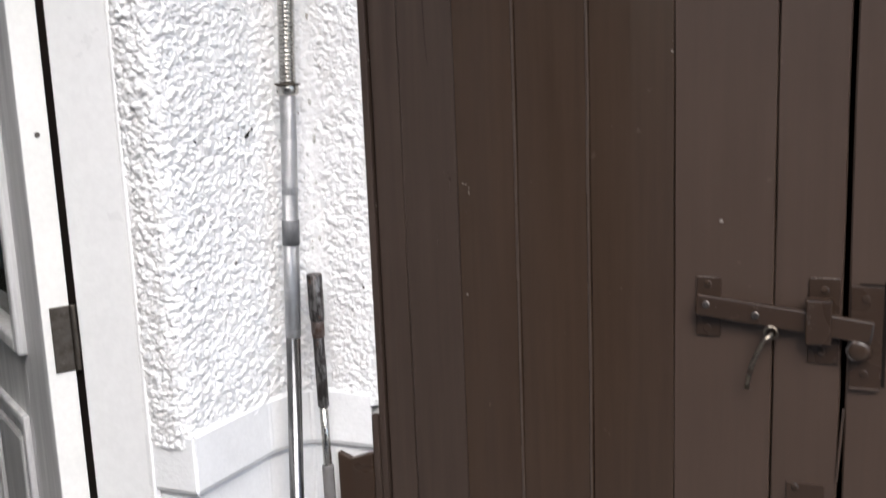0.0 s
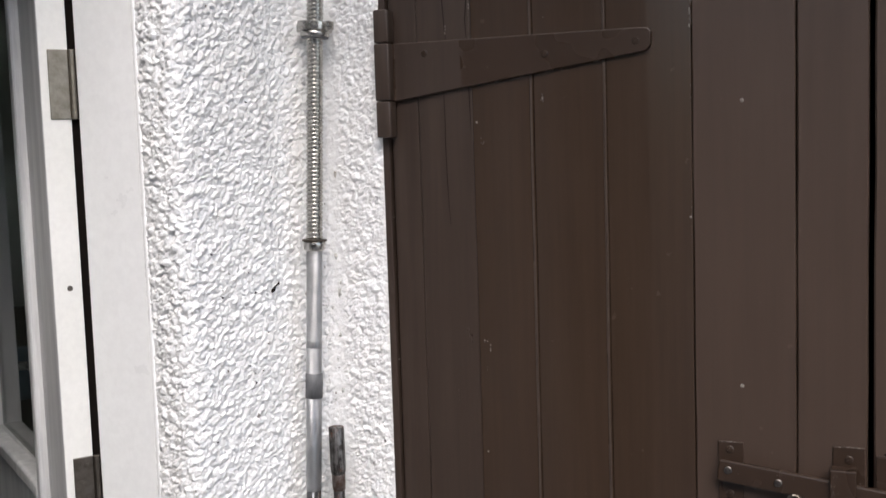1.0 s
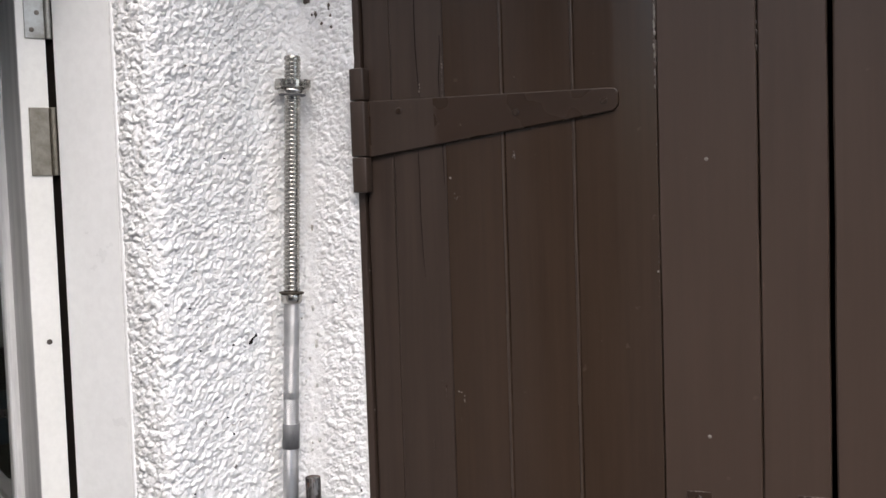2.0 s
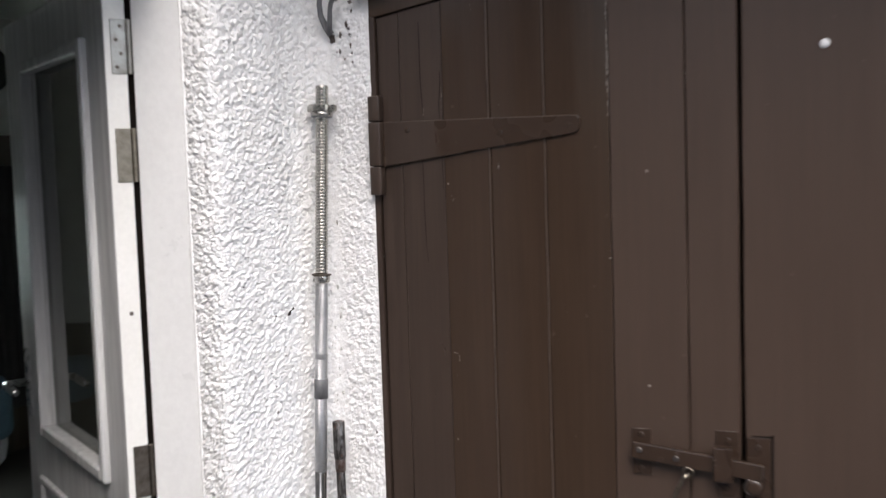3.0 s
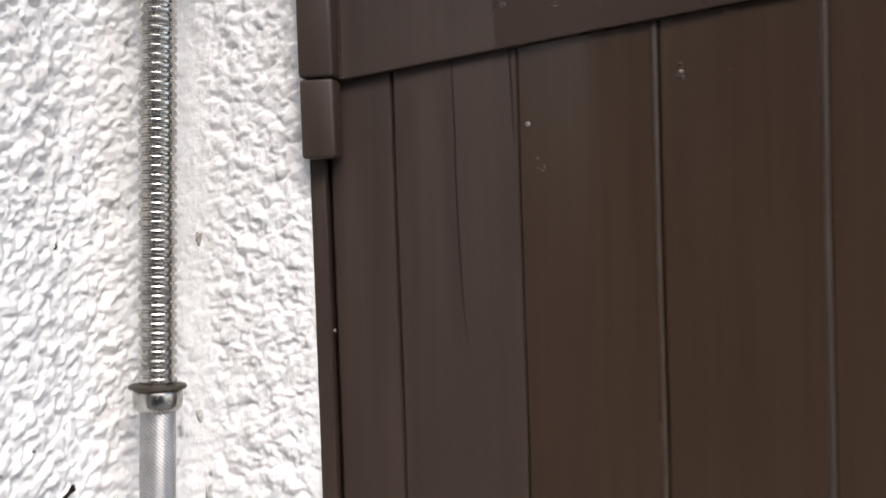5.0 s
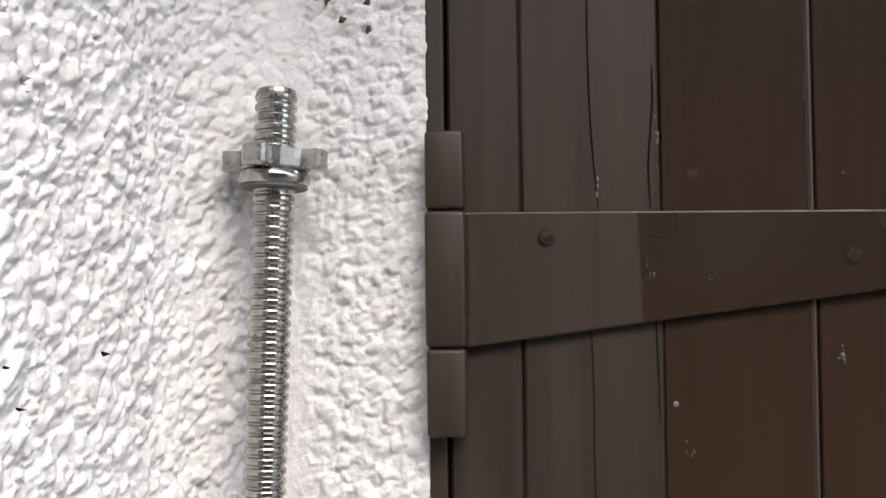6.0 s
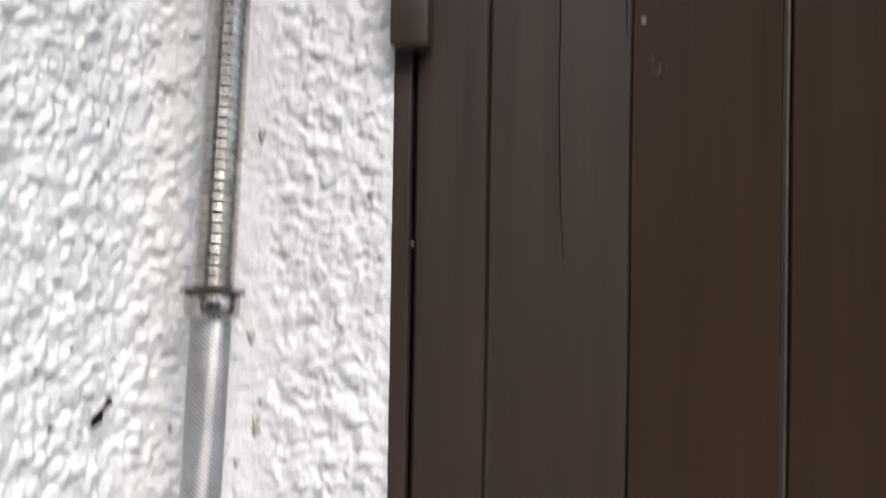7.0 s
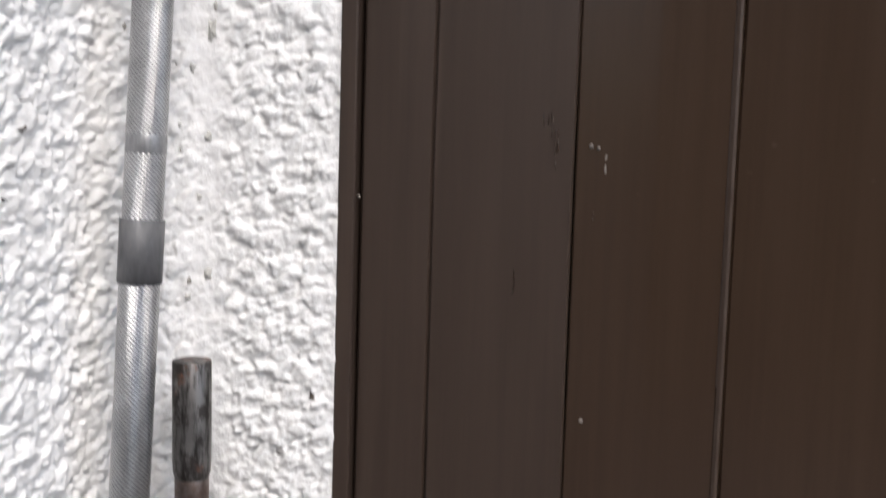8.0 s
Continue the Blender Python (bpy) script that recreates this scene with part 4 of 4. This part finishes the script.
door_part("lever", tube_bm([(0.733, 0.004, 0.950), (0.733, 0.050, 0.950), (0.723, 0.058, 0.950), (0.620, 0.058, 0.948)], 0.009, 12), BRIGHT, h2, "", True)

# ================= room behind the front door =================
RX0, RX1, RY0, RY1, RZ0, RZ1 = -3.6, -0.43, -2.4, 3.4, -0.06, 2.30
floor = part("floor", box_bm(RX0, RX1, RY0, RY1, RZ0 - 0.05, RZ0), CARPET)
tagged(floor, "dark carpeted room floor", "floor", kind="structure")
ceiling = part("ceiling", box_bm(RX0, RX1, RY0, RY1, RZ1, RZ1 + 0.05), CEIL)
tagged(ceiling, "dim off-white room ceiling", "ceiling", kind="structure")
WY0, WY1, WZ0, WZ1 = 1.50, 2.42, 0.755, 1.40
wall_far = part("wall_far", joined(box_bm(RX0 - 0.1, RX0, RY0, WY0, RZ0, RZ1), box_bm(RX0 - 0.1, RX0, WY1, RY1, RZ0, RZ1),
                                   box_bm(RX0 - 0.1, RX0, WY0, WY1, RZ0, WZ0), box_bm(RX0 - 0.1, RX0, WY0, WY1, WZ1, RZ1)), PLASTER)
tagged(wall_far, "dim plastered wall of the room with a window", "wall", kind="structure")
for nm, b in (("wall_north", box_bm(RX0, RX1, RY1, RY1 + 0.1, RZ0, RZ1)), ("wall_south", box_bm(RX0, RX1, RY0 - 0.1, RY0, RZ0, RZ1))):
    tagged(part(nm, b, PLASTER), "dim plastered wall of the room", "wall", kind="structure")
# boards added to make the dim lower part of the room black
wainscot = part("wainscot", joined(*[box_bm(RX0, RX0 + 0.03, 0.2 + k * 0.2, 0.397 + k * 0.2, RZ0, 0.73, 0.004) for k in range(15)]), DARK_WOOD)
tagged(wainscot, "dark boards added below the window to blacken the room", "panelling", kind="structure")
window = empty("window_1", "white framed window with daylight behind it", "window", kind="structure")
part("window_frame", joined(box_bm(RX0 - 0.03, RX0 + 0.03, WY0, WY0 + 0.05, WZ0, WZ1), box_bm(RX0 - 0.03, RX0 + 0.03, WY1 - 0.03, WY1, WZ0, WZ1),
                            box_bm(RX0 - 0.03, RX0 + 0.03, WY0, WY1, WZ1 - 0.05, WZ1), box_bm(RX0 - 0.03, RX0 + 0.03, WY0, WY1, WZ0, WZ0 + 0.05)), WHITE_PAINT, window)
part("window_sill", box_bm(RX0 - 0.03, RX0 + 0.05, WY0 - 0.05, WY1 + 0.01, WZ0 - 0.04, WZ0, 0.005), WHITE_PAINT, window)
pane = part("pane", box_bm(RX0 - 0.008, RX0 - 0.003, WY0 + 0.03, WY1 - 0.03, WZ0 + 0.05, WZ1 - 0.05), CLEAR, window)
pane.visible_shadow = False
backdrop = part("backdrop", box_bm(RX0 - 0.62, RX0 - 0.60, WY0 - 1.0, WY1 + 1.0, 0.2, 2.4), DAY)
tagged(backdrop, "bright daylight seen through the far window", "backdrop", kind="structure")


def curtain(y0, y1, z0, z1):
    bm = bmesh.new()
    n = 44
    cols = []
    for k in range(n + 1):
        y = y0 + (y1 - y0) * k / n
        x = RX0 + 0.10 + 0.025 * math.sin(k * 1.15) + 0.01 * math.sin(k * 0.4)
        cols.append([bm.verts.new((x + 0.01 * math.sin(k * 0.7 + j), y, z0 + (z1 - z0) * j / 6)) for j in range(7)])
    for a, b in zip(cols, cols[1:]):
        for j in range(6):
            bm.faces.new((a[j], b[j], b[j + 1], a[j + 1]))
    ex = bmesh.ops.extrude_face_region(bm, geom=list(bm.faces))
    bmesh.ops.translate(bm, vec=(0.004, 0, 0), verts=[v for v in ex["geom"] if isinstance(v, bmesh.types.BMVert)])
    return part("curtain", bm, CURTAIN, smooth=True)


tagged(curtain(2.330, 2.80, 0.20, 1.52), "dark gathered curtain beside the window", "curtain")
pelmet = part("pelmet", box_bm(RX0, RX0 + 0.16, 1.2, 3.0, 1.50, 1.66, 0.006), DARK_WOOD)
tagged(pelmet, "dark wooden pelmet above the window", "pelmet")
clock = empty("wall_clock", "round black wall clock on the dim wall", "clock")
CL = Matrix.Translation((RX0, 2.58, 2.02)) @ Matrix.Rotation(radians(90), 4, "Y")
part("rim", moved(lathe_bm([(0.115, 0), (0.12, 0.01), (0.12, 0.03), (0.112, 0.038), (0.104, 0.03)], 36), CL), CLOCK_BLACK, clock)
part("dial", moved(lathe_bm([(0.104, 0.01), (0.104, 0.024)], 36), CL), DARK_WOOD, clock)
for k in range(12):
    part("hour_mark", moved(box_bm(-0.004, 0.004, 0.08, 0.098, 0.0238, 0.0262), CL @ Matrix.Rotation(radians(30 * k), 4, "Z")), CLOCK_BLACK, clock)

# a chair seen past the door: its back runs off behind the far jamb
chair = empty("chair", "tubular chair with a blue cloth over its back", "chair", m=pose(-1.65, 0.61, RZ0, 0, 0, 212))
part("backrest", moved(joined(box_bm(-0.066, 0.42, -0.040, 0.034, 0.765, 0.915, 0.036, 5), box_bm(-0.074, 0.050, -0.048, 0.040, 0.715, 0.880, 0.042, 5)), Matrix.Rotation(radians(-5), 4, "X")), BLUE_CLOTH, chair, "blue cloth draped over the back", True)
part("seat", box_bm(-0.05, 0.42, 0.05, 0.50, 0.42, 0.47, 0.02, 3), BLUE_CLOTH, chair, "", True)
for s, r in ((-0.022, 0.012), (0.030, 0.060)):
    part("frame_tube", tube_bm([(s, -0.02, 0.80), (s, -0.02, 0.68), (s + 0.008, -0.02, 0.635 + r * 0.3), (s + 0.035, -0.02, 0.605 + r * 0.5), (s + 0.08, -0.02, 0.590 + r * 0.7), (0.36, -0.02, 0.560 + r),
                                (0.40, -0.02, 0.54 + r), (0.42, -0.02, 0.48), (0.42, -0.02, 0.015), (0.42, 0.45, 0.012)], 0.012, 12), WHITE_TUBE, chair, "", True)
for yy in (-0.02, 0.48):
    part("leg", tube_bm([(-0.03, yy, 0.44), (-0.03, yy, 0.0)], 0.012, 12), WHITE_TUBE, chair, "", True)
